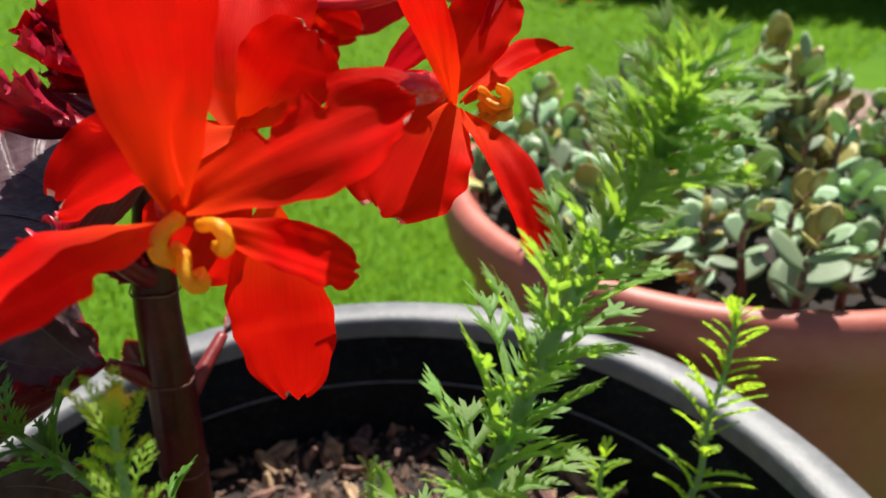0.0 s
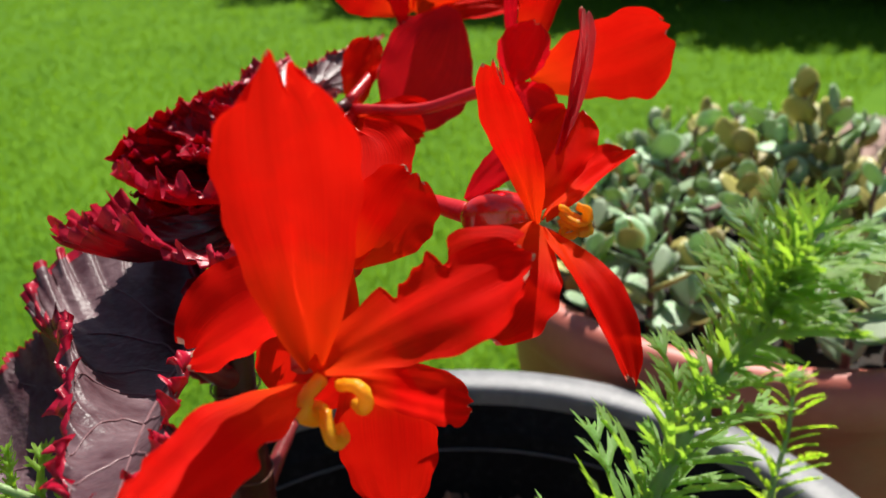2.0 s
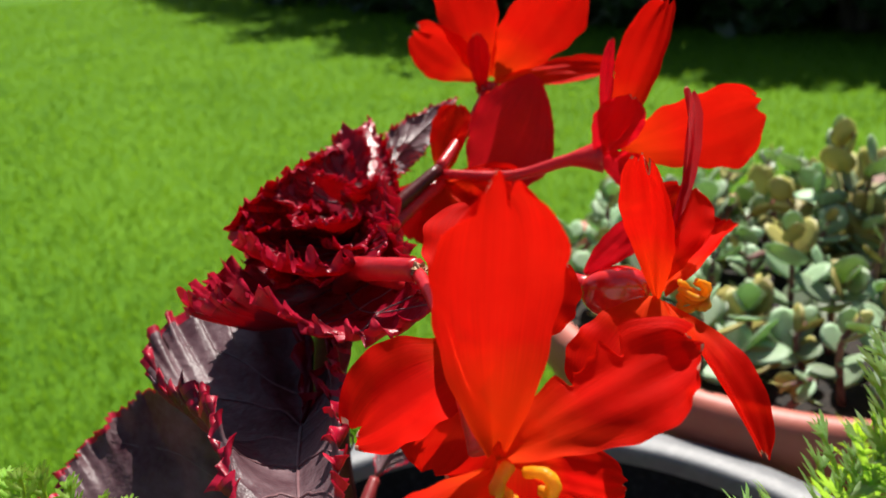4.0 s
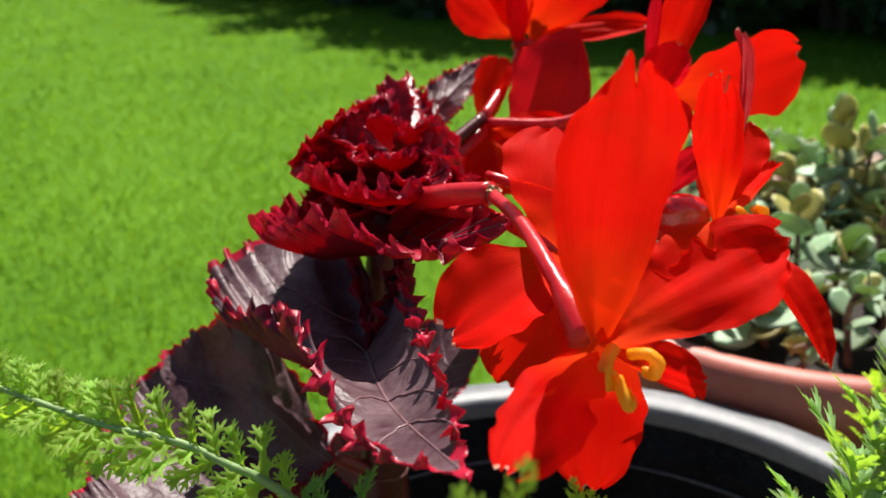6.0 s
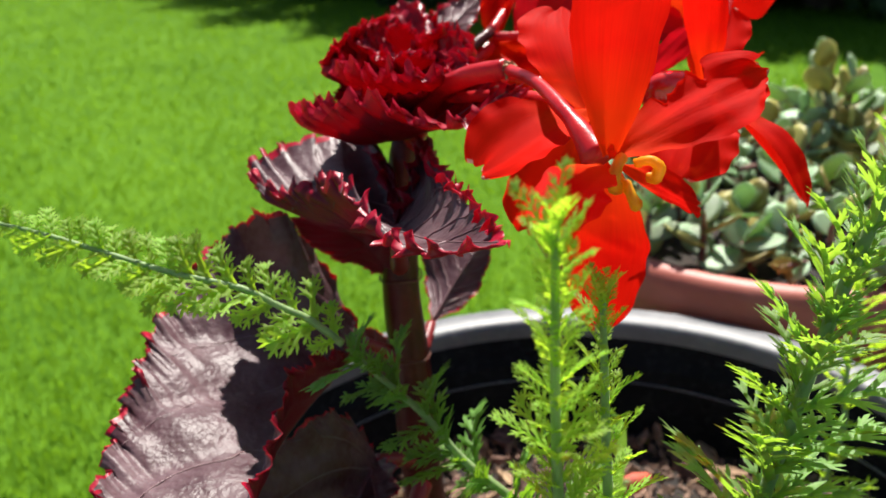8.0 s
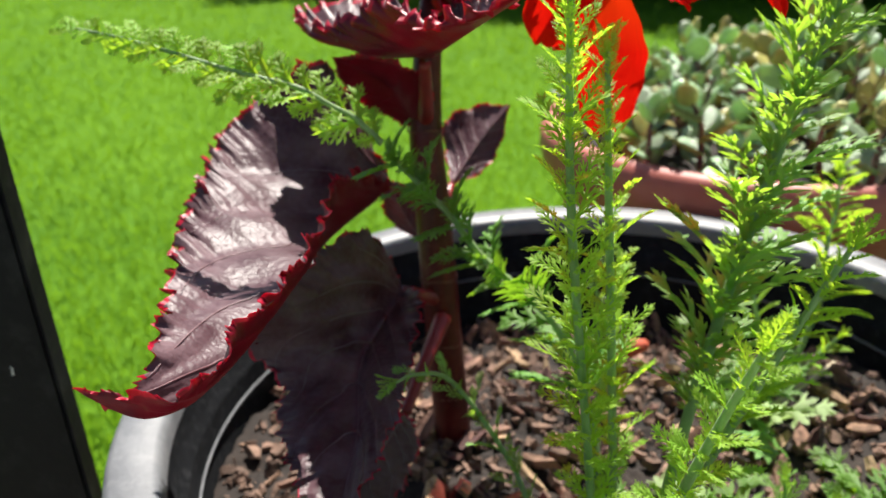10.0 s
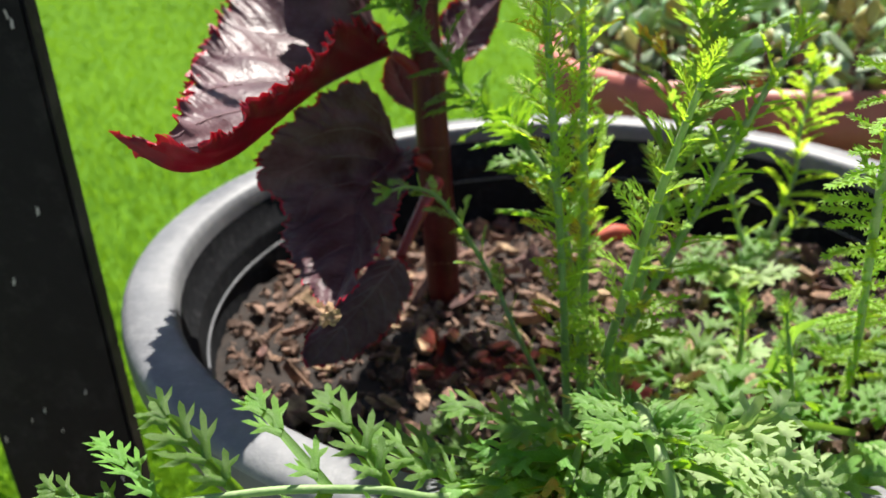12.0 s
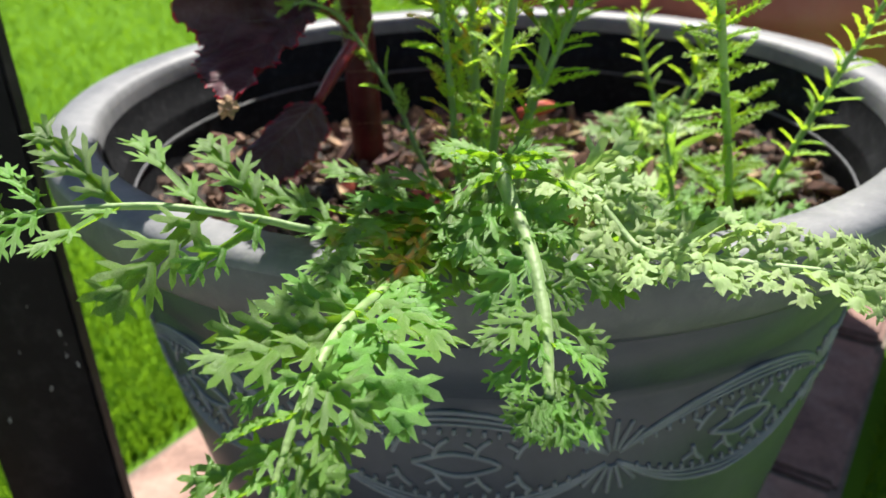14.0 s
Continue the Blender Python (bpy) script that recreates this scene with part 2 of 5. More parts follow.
def bez(pts, n):
    """A smooth line (Catmull-Rom) through the points, n+1 samples."""
    p = [Vector(q) for q in pts]
    p = [p[0] * 2 - p[1]] + p + [p[-1] * 2 - p[-2]]
    out = []
    for i in range(n + 1):
        s = i / n * (len(p) - 3)
        k = min(int(s), len(p) - 4)
        f = s - k
        a, b, c, d = p[k:k + 4]
        out.append(0.5 * ((2 * b) + (c - a) * f + (2 * a - 5 * b + 4 * c - d) * f * f + (3 * b - a - 3 * c + d) * f ** 3))
    return out


def tube(pts, radii, sides=8, n=None, cap=True):
    """Verts, faces and uvs of a round tube along the points."""
    line = bez(pts, n) if n else [Vector(q) for q in pts]
    k = len(line)
    verts, faces, uvs = [], [], []
    up = Vector((0.3, 0.2, 1)).normalized()
    for i, p in enumerate(line):
        t = (line[min(i + 1, k - 1)] - line[max(i - 1, 0)]).normalized()
        if abs(t.dot(up)) > 0.95:
            up = t.orthogonal().normalized()
        s = t.cross(up).normalized()
        up = s.cross(t).normalized()
        f = i / (k - 1)
        r = float(np.interp(f, np.linspace(0, 1, len(radii)), radii))
        for j in range(sides):
            a = 2 * math.pi * j / sides
            verts.append(p + (s * math.cos(a) + up * math.sin(a)) * r)
            uvs.append((f, j / sides))
    for i in range(k - 1):
        for j in range(sides):
            a, b = i * sides + j, i * sides + (j + 1) % sides
            faces.append((a, b, b + sides, a + sides))
    if cap:
        faces.append(tuple(range(sides - 1, -1, -1)))
        faces.append(tuple(range((k - 1) * sides, k * sides)))
    return verts, faces, uvs


def lump(base, verts, faces, uvs):
    """Adds a piece to a collecting (verts, faces, uvs)."""
    o = len(base[0])
    base[0].extend(verts)
    base[1].extend(tuple(i + o for i in f) for f in faces)
    base[2].extend(uvs)


def lathe(profile, segs=96):
    verts, faces = [], []
    k = len(profile)
    for i in range(segs):
        a = 2 * math.pi * i / segs
        for r, z in profile:
            verts.append((r * math.cos(a), r * math.sin(a), z))
    for i in range(segs):
        for j in range(k - 1):
            a, b = i * k + j, ((i + 1) % segs) * k + j
            faces.append((a, a + 1, b + 1, b))
    return verts, faces


# ---- ground, lawn, brick strip ----
verts = [(-60, -60, 0), (60, -60, 0), (60, 60, 0), (-60, 60, 0)]
ground = new("ground", obj_from("ground", verts, [(0, 1, 2, 3)], M_LAWN, smooth=False))
tagged(ground, "bright green mown lawn in full sun", "lawn", kind="structure")

ALONG = Vector((0.60, 0.80, 0)).normalized()
ACROSS = Vector((ALONG.y, -ALONG.x, 0))
STRIP_MID, STRIP_HALF = ACROSS * -0.008, 0.215

rng = np.random.default_rng(5)


def blades(n):
    """Mown grass, thinner and coarser with the distance from the pots."""
    r = 0.22 * (14.0 / 0.22) ** (rng.random(n) ** 0.85)
    a = np.radians(np.where(rng.random(n) < 0.62, rng.uniform(-78, 62, n), rng.uniform(62, 282, n)))
    x, y = np.sin(a) * r - 0.05, np.cos(a) * r - 0.15
    keep = ~((np.abs(x + 0.15) < 1.52) & (y < -0.35) & (y > -2.78)) & (np.abs((x - STRIP_MID.x) * ACROSS.x + (y - STRIP_MID.y) * ACROSS.y) > STRIP_HALF + 0.012)
    x, y, r = x[keep], y[keep], r[keep]
    n = len(x)
    a = rng.uniform(0, 2 * np.pi, n)
    hh = (0.014 + 0.0012 * r) * rng.uniform(0.6, 1.3, n)
    ww = 0.0017 * np.maximum(1, r) ** 0.85 * rng.uniform(0.7, 1.4, n)
    lean = hh * rng.uniform(0.1, 0.9, n)
    b = a + rng.normal(0, 1.0, n)
    dx, dy = np.cos(a) * ww / 2, np.sin(a) * ww / 2
    lx, ly = -np.sin(b) * lean, np.cos(b) * lean
    v = np.stack([
        np.stack([x - dx, y - dy, np.zeros(n)], 1), np.stack([x + dx, y + dy, np.zeros(n)], 1),
        np.stack([x + dx * .8 + lx * .35, y + dy * .8 + ly * .35, hh * .6], 1),
        np.stack([x - dx * .8 + lx * .35, y - dy * .8 + ly * .35, hh * .6], 1),
        np.stack([x + lx, y + ly, hh], 1)], 1).reshape(-1, 3)
    i = np.arange(n)[:, None] * 5
    return v, i


v, i = blades(430000)
gf = [tuple(q) for q in np.concatenate([i, i + 1, i + 2, i + 3], 1).tolist()] + [tuple(q) for q in np.concatenate([i + 3, i + 2, i + 4], 1).tolist()]
grass = new("grass", obj_from("grass", v, gf, M_GRASS, smooth=False))
tagged(grass, "short sunlit green lawn grass blades", "grass", kind="stuff")

# ---- hedge and trees at the far edge of the lawn ----
def leaf_cloud(count, centre, radii, size, seed):
    r = np.random.default_rng(seed)
    p = r.normal(0, 1, (count, 3))
    p /= np.linalg.norm(p, axis=1)[:, None]
    lob = 1 + 0.22 * np.sin(p[:, 0] * 5 + seed) * np.cos(p[:, 1] * 4 + seed * 2) + 0.15 * np.sin(p[:, 2] * 9 + seed)
    p = p * (r.uniform(0.45, 1.0, count) ** 0.5 * lob)[:, None] * radii + centre
    p[:, 2] = np.maximum(p[:, 2], 0.02)
    a, b = r.normal(0, 1, (count, 3)), r.normal(0, 1, (count, 3))
    a /= np.linalg.norm(a, axis=1)[:, None]
    b -= a * (a * b).sum(1)[:, None]
    b /= np.linalg.norm(b, axis=1)[:, None]
    s = (size * r.uniform(0.6, 1.4, count))[:, None]
    v = np.stack([p - a * s, p + b * s * .45, p + a * s, p - b * s * .45], 1).reshape(-1, 3)
    i = np.arange(count)[:, None] * 4
    return v, [tuple(q) for q in np.concatenate([i, i + 1, i + 2, i + 3], 1).tolist()]


HEDGE = bez([(-3.4, 13.2, 0), (-1.7, 9.6, 0), (0.1, 6.2, 0), (1.2, 5.0, 0), (2.3, 3.9, 0), (3.6, 2.8, 0), (5.2, 1.5, 0)], 14)
for k in range(24):
    f = (k % 15) / 14
    c = HEDGE[k] if k < 15 else HEDGE[k - 13].lerp(HEDGE[k - 12], 0.5) + Vector((0.75, 1.1, 0))
    s = (1.4 - 0.45 * f) * (1.0 if k < 15 else 1.15)
    e = thing("shrub", c, "dense dark green shrub in shade at the lawn's edge", "shrub", "shrubs along the lawn")
    tv = ([], [], [])
    for q in range(4):
        a = q * 1.7 + k
        tip = c + Vector((math.cos(a) * 0.45 * s, math.sin(a) * 0.45 * s, 1.2 * s))
        lump(tv, *tube([c + Vector((math.cos(a) * .05, math.sin(a) * .05, -0.02)), c.lerp(tip, 0.5) + Vector((0, 0, .1)), tip], [0.04 * s, 0.025 * s, 0.008], 7, 8))
    hang("trunk", obj_from("trunk", tv[0], tv[1], M_BARK, tv[2]), e, "grey-brown shaded stems")
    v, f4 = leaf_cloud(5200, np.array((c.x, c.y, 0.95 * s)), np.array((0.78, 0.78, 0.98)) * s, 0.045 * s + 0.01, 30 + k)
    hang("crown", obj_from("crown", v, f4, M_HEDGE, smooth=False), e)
tree = thing("tree", (3.54, 5.1, 0), "tall tree with a grey trunk behind the shrubs", "tree")
tt = ([], [], [])
lump(tt, *tube([(3.54, 5.1, -0.05), (3.52, 5.1, 0.8), (3.57, 5.12, 1.8), (3.54, 5.1, 3.0)], [0.10, 0.075, 0.06, 0.03], 12, 16))
for a, z in ((0.4, 1.5), (2.6, 1.9), (4.4, 2.2)):
    lump(tt, *tube([(3.54, 5.1, z), (3.54 + math.cos(a) * .5, 5.1 + math.sin(a) * .5, z + .6), (3.54 + math.cos(a), 5.1 + math.sin(a), z + .9)], [0.04, 0.012], 8, 8))
hang("trunk", obj_from("trunk", tt[0], tt[1], M_BARK, tt[2]), tree)
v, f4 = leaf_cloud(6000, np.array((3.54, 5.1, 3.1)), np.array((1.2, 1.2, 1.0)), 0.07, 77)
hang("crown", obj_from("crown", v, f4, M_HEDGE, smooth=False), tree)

# ---- black post ----
post = thing("post", (-0.238, -0.023, 0), "flat black painted metal post with chipped paint standing on the lawn", "post")
PW = 0.033


def box_mesh(name, lo, hi, bevel, m):
    bm = bmesh.new()
    bmesh.ops.create_cube(bm, size=1.0)
    lo, hi = Vector(lo), Vector(hi)
    for v in bm.verts:
        v.co = Vector([(lo[i] + hi[i]) / 2 + v.co[i] * (hi[i] - lo[i]) for i in range(3)])
    if bevel:
        bmesh.ops.bevel(bm, geom=bm.edges[:], offset=bevel, segments=2, affect="EDGES")
    me = bpy.data.meshes.new(name)
    bm.to_mesh(me)
    bm.free()
    me.materials.append(m)
    return me


hang("shaft", box_mesh("shaft", (-0.238 - PW, -0.029, -0.02), (-0.238 + PW, -0.017, 1.1), 0.0015, M_POST), post)
fl = ([], [], [])
r = random.Random(4)
for k in range(46):
    x, z, s = -0.238 + r.uniform(-PW * .95, PW * .95), r.uniform(0.12, 0.62), r.uniform(0.0003, 0.0011)
    y = -0.0294
    a = r.uniform(-0.6, 0.6)
    q = [(x + s * dx * math.cos(a) - s * dz * math.sin(a), y, z + s * dz * 2.0 * math.cos(a) + s * dx * math.sin(a)) for dx, dz in ((-.6, -1), (.5, -.8), (.7, .6), (-.2, 1.1))]
    lump(fl, q, [(0, 1, 2, 3)], [(0, 0)] * 4)
hang("paint_chips", obj_from("paint_chips", fl[0], fl[1], M_FLECK, smooth=False), post, "pale flecks of chipped paint")["kind"] = "stuff"

# ---- the black plastic pot ----
PC, PK = Vector((0.014, -0.008, 0)), 1.05
pot = thing("flower_pot", PC, "round dark grey plastic flower pot with a wide pale rim", "flower pot")
body = [(0.0, 0.02), (0.118, 0.02), (0.122, 0.0095), (0.126, 0.011), (0.131, 0.02), (0.150, 0.11), (0.1620, 0.185), (0.1678, 0.2375), (0.1668, 0.2390),
        (0.1680, 0.2405), (0.1671, 0.2420), (0.1688, 0.2435), (0.1715, 0.2625), (0.1706, 0.2640), (0.1722, 0.2655), (0.1714, 0.2670), (0.1735, 0.2690),
        (0.1755, 0.2725), (0.184, 0.2740), (0.1855, 0.276)]
v, f = lathe([(p[0] * PK, p[1]) for p in body])
v = [Vector(q) + PC for q in v]
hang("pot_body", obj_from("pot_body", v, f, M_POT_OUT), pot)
# Rim split here so its side, turned from the sun, takes the darker copy.
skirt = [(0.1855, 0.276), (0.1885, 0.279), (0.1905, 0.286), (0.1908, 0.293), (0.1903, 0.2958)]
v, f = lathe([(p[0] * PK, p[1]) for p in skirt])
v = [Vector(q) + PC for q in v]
hang("rim_skirt", obj_from("rim_skirt", v, f, M_SKIRT), pot, "outer side of the rolled rim, coloured darker for its shade")
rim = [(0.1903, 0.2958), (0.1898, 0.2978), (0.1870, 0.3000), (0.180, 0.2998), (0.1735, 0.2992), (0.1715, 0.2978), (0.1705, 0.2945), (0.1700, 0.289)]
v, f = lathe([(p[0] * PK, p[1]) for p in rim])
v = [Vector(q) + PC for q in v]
hang("pot_rim", obj_from("pot_rim", v, f, M_RIM), pot, "weathered grey rolled rim, coloured paler for the sun on it")
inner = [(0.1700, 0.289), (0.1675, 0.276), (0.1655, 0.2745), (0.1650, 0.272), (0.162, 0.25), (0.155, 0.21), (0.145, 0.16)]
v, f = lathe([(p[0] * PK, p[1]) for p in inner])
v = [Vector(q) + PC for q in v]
hang("pot_lining", obj_from("pot_lining", v, f, M_POT), pot, "inner wall coloured near black for its shade, with a moulded line")


ring = [PC + Vector((0.1628 * PK * math.cos(q), 0.1628 * PK * math.sin(q), 0.2640)) for q in np.linspace(0, 2 * math.pi, 121)]
v, f, u = tube(ring, [0.0007, 0.0007], 6, cap=False)
hang("moulded_line", obj_from("moulded_line", v, f, M_SKIRT, u), pot, "thin pale moulded line round the inner wall")


def on_wall(a, z, out=0.0):
    rr = float(np.interp(z, [p[1] for p in body[4:8]], [p[0] for p in body[4:8]])) + out
    return PC + Vector((rr * PK * math.cos(a), rr * PK * math.sin(a), z))


def stroke(acc, pts, rad):
    lump(acc, *tube([on_wall(a, z, rad * 0.25) for a, z in pts], [rad, rad], 6, max(6, 4 * len(pts))))


SECT = 10
step = 2 * math.pi / SECT
for k in range(SECT):
    a0 = -math.pi / 2 + 0.157 + k * step
    acc = ([], [], [])
    for sgn in (1, -1):
        for lift, rad in ((0.025, 0.0010), (0.0222, 0.0008), (0.0195, 0.0007)):
            stroke(acc, [(a0 + step * f, 0.212 + sgn * lift * math.sin(math.pi * f) ** 0.8 * 1.0) for f in (0.02, 0.15, 0.3, 0.5, 0.7, 0.85, 0.98)], rad)
        n = 22
        for i in range(2, n - 1):
            f = i / n
            z = 0.212 + sgn * 0.0162 * math.sin(math.pi * f) ** 0.8
            p = on_wall(a0 + step * f, z, 0.0004)
            lump(acc, *tube([p - Vector((0, 0, 0.0011)), p + Vector((0, 0, 0.0011))], [0.0010, 0.0007], 6))
        for i in range(4):
            f = 0.30 + 0.13 * i
            z0 = 0.212
            stroke(acc, [(a0 + step * f, z0 + sgn * 0.004), (a0 + step * (f + 0.02), z0 + sgn * 0.009), (a0 + step * (f + 0.05), z0 + sgn * 0.0125)], 0.0010)
            stroke(acc, [(a0 + step * (f + 0.015), z0 + sgn * 0.007), (a0 + step * (f - 0.03), z0 + sgn * 0.0105)], 0.0008)
    dm = [(a0 + step * 0.36, 0.212), (a0 + step * 0.5, 0.2175), (a0 + step * 0.64, 0.212), (a0 + step * 0.5, 0.2065), (a0 + step * 0.36, 0.212)]
    stroke(acc, dm, 0.0010)
    for i in range(5):
        an = math.pi * (0.25 + 0.125 * i)
        for sg in (1, -1):
            stroke(acc, [(a0 + 0.02 * math.cos(an), 0.212 + sg * 0.004 * math.sin(an)), (a0 + 0.08 * math.cos(an), 0.212 + sg * 0.018 * math.sin(an))], 0.0009)
    hang("relief_motif", obj_from("relief_motif", acc[0], acc[1], M_RELIEF, acc[2]), pot, "moulded leaf and swag pattern" if k == 0 else "")

# ---- soil, bark chips ----
def soil_z(x, y):
    far = min(1.0, max(0.0, (y - 0.035) / 0.09))
    return 0.252 - 0.020 * far * far * (3 - 2 * far) + 0.006 * noise.noise(Vector((x * 14, y * 14, 3.1))) + 0.004 * noise.noise(Vector((x * 45, y * 45, 1.7)))


sv, sf = [(PC.x, PC.y, soil_z(PC.x, PC.y))], []
NR, NA = 64, 220
for i in range(1, NR + 1):
    for j in range(NA):
        a = 2 * math.pi * j / NA
        rr = 0.1635 * PK * i / NR
        x, y = PC.x + rr * math.cos(a), PC.y + rr * math.sin(a)
        sv.append((x, y, soil_z(x, y) + 0.003 * noise.noise(Vector((x * 130, y * 130, 0))) + 0.0022 * noise.noise(Vector((x * 330, y * 330, 4)))))
for j in range(NA):
    sf.append((0, 1 + j, 1 + (j + 1) % NA))
for i in range(NR - 1):
    for j in range(NA):
        a, b = 1 + i * NA + j, 1 + i * NA + (j + 1) % NA
        sf.append((a, a + NA, b + NA, b))
soil = new("soil", obj_from("soil", sv, sf, M_SOIL))
tagged(soil, "dark crumbly potting soil filling the grey pot", "soil", kind="structure")

cv, cf = [], []
r = random.Random(11)
for k in range(3600):
    a, rr = r.uniform(0, 2 * math.pi), 0.166 * math.sqrt(r.random())
    x, y = PC.x + rr * math.cos(a), PC.y + rr * math.sin(a)
    s = r.choice((0.0012, 0.0016, 0.0020, 0.0026, 0.0034, 0.0044)) * r.uniform(0.7, 1.3)
    dims = Vector((s, s * r.uniform(0.25, 0.7), s * r.uniform(0.2, 0.55)))
    m = Matrix.LocRotScale((x, y, soil_z(x, y) + dims.z * 0.5 + r.uniform(0, 0.002)), Euler((r.gauss(0, .6), r.gauss(0, .6), r.uniform(0, 6.3))), None)
    o = len(cv)
    n = 7
    for lay in (-1, 1):
        for i in range(n):
            b = 2 * math.pi * i / n
            q = r.uniform(0.7, 1.1)
            cv.append(m @ Vector((math.cos(b) * dims.x * q, math.sin(b) * dims.y * q, lay * dims.z * r.uniform(0.6, 1.1))))
    for i in range(n):
        j = (i + 1) % n
        cf.append((o + i, o + j, o + n + j, o + n + i))
    cf.append(tuple(o + i for i in range(n - 1, -1, -1)))
    cf.append(tuple(o + n + i for i in range(n)))
CHIP = []
for k in range(12):
    vv, n = [], 7
    sy, sz = r.uniform(0.16, 0.55), r.uniform(0.12, 0.35)
    for lay in (-1, 1):
        for i in range(n):
            b, g = 2 * math.pi * i / n, r.uniform(0.7, 1.1)
            vv.append((math.cos(b) * g, math.sin(b) * sy * g, lay * sz * r.uniform(0.5, 1.1)))
    CHIP.append(obj_from("bark_chip", vv, [(i, (i + 1) % n, n + (i + 1) % n, n + i) for i in range(n)] + [tuple(range(n - 1, -1, -1)), tuple(range(n, 2 * n))], M_CHIP_BIG, smooth=False))
for k in range(290):
    a, rr = r.uniform(0, 2 * math.pi), 0.163 * math.sqrt(r.random())
    x, y = PC.x + rr * math.cos(a), PC.y + rr * math.sin(a)
    sc = r.uniform(0.0042, 0.0115)
    c = new("bark_chip", r.choice(CHIP))
    c.matrix_basis = Matrix.LocRotScale((x, y, soil_z(x, y) + sc * 0.35 + 0.001), Euler((r.gauss(0, .5), r.gauss(0, .5), r.uniform(0, 6.3))), Vector((sc, sc, sc)))
    tagged(c, "rough pinkish-brown bark chip lying on the soil", "bark chip", "bark chips on the soil")
chips = new("bark_chips", obj_from("bark_chips", cv, cf, M_CHIP, smooth=False))
tagged(chips, "pinkish-brown bark chips scattered over the soil", "bark chips", kind="stuff")


def simple_thing(name, label, category, v, f, u, m):
    ob = new(name, obj_from(name, v, f, m, u))
    return tagged(ob, label, category)


simple_thing("stick", "pale dry broken stick upright in the soil", "stick", *tube([(0.128, 0.028, 0.250), (0.129, 0.030, 0.262), (0.1285, 0.031, 0.274)], [0.0022, 0.002, 0.0019], 8, 6), M_STICK)
simple_thing("stick", "long dry straw stick lying on the soil", "stick", *tube([(0.100, 0.010, 0.256), (0.128, 0.026, 0.259), (0.152, 0.044, 0.260)], [0.0014, 0.0016, 0.001], 7, 8), M_STICK)
simple_thing("red_chip", "orange-red chip of plastic or clay on the soil", "chip", *tube([(0.040, 0.064, 0.259), (0.052, 0.066, 0.262), (0.061, 0.070, 0.261)], [0.003, 0.0052, 0.003], 7, 6), M_REDCHIP)

# ---- terracotta pot with sedum ----
TC = Vector((0.236, 0.322, 0))
tpot = thing("terracotta_pot", TC, "large round terracotta-coloured pot with a thick rolled rim", "flower pot")
prof = [(0.0, 0.01), (0.13, 0.02), (0.134, 0.0095), (0.139, 0.012), (0.158, 0.12), (0.172, 0.22), (0.178, 0.268), (0.184, 0.276), (0.188, 0.284)]
v, f = lathe(prof)
hang("pot_body", obj_from("pot_body", [Vector(q) + TC for q in v], f, M_TERRA), tpot)
prof = [(0.188, 0.284), (0.194, 0.288), (0.1965, 0.300), (0.196, 0.312), (0.193, 0.319), (0.187, 0.322), (0.180, 0.320), (0.175, 0.314), (0.173, 0.304), (0.170, 0.28), (0.160, 0.2)]
v, f = lathe(prof)
hang("pot_rim", obj_from("pot_rim", [Vector(q) + TC for q in v], f, M_TERRA), tpot, "rounded sun-bleached rim")
sv, sf = [tuple(TC + Vector((0, 0, 0.305)))], []
for i in range(1, 13):
    for j in range(48):
        a = 2 * math.pi * j / 48
        rr = 0.171 * i / 12
        sv.append((TC.x + rr * math.cos(a), TC.y + rr * math.sin(a), 0.30 + 0.006 * noise.noise(Vector((rr * math.cos(a) * 30, rr * math.sin(a) * 30, 9)))))
for j in range(48):
    sf.append((0, 1 + j, 1 + (j + 1) % 48))
for i in range(11):
    for j in range(48):
        a, b = 1 + i * 48 + j, 1 + i * 48 + (j + 1) % 48
        sf.append((a, a + 48, b + 48, b))
tsoil = new("soil", obj_from("soil", sv, sf, M_SOIL))
tagged(tsoil, "dark soil under the sedum in the terracotta pot", "soil", kind="structure")


def sedum_leaf(seed):
    r = random.Random(seed)
    verts, faces = [], []
    nu, nv = 6, 6
    w = r.uniform(0.75, 0.95)
    for i in range(nu + 1):
        u = i / nu
        half = w * 0.5 * (math.sin(math.pi * min(1, u * 0.86 + 0.06)) ** 0.75 if u < 1 else 0.30)
        thick = 0.055 * math.sin(math.pi * (0.06 + 0.9 * u)) ** 0.6
        for j in range(nv):
            a = 2 * math.pi * j / nv
            verts.append((math.cos(a) * half, u - 0.02, math.sin(a) * thick + 0.18 * u * u + 0.25 * (math.cos(a) * half) ** 2))
    for i in range(nu):
        for j in range(nv):
            a, b = i * nv + j, i * nv + (j + 1) % nv
            faces.append((a, b, b + nv, a + nv))
    faces.append(tuple(range(nu * nv, nu * nv + nv)))
    return verts, faces


SED = [[obj_from("sedum_leaf", *sedum_leaf(k), m) for k in range(4)] for m in (M_SEDUM, M_SEDUM_WARM)]
r = random.Random(21)


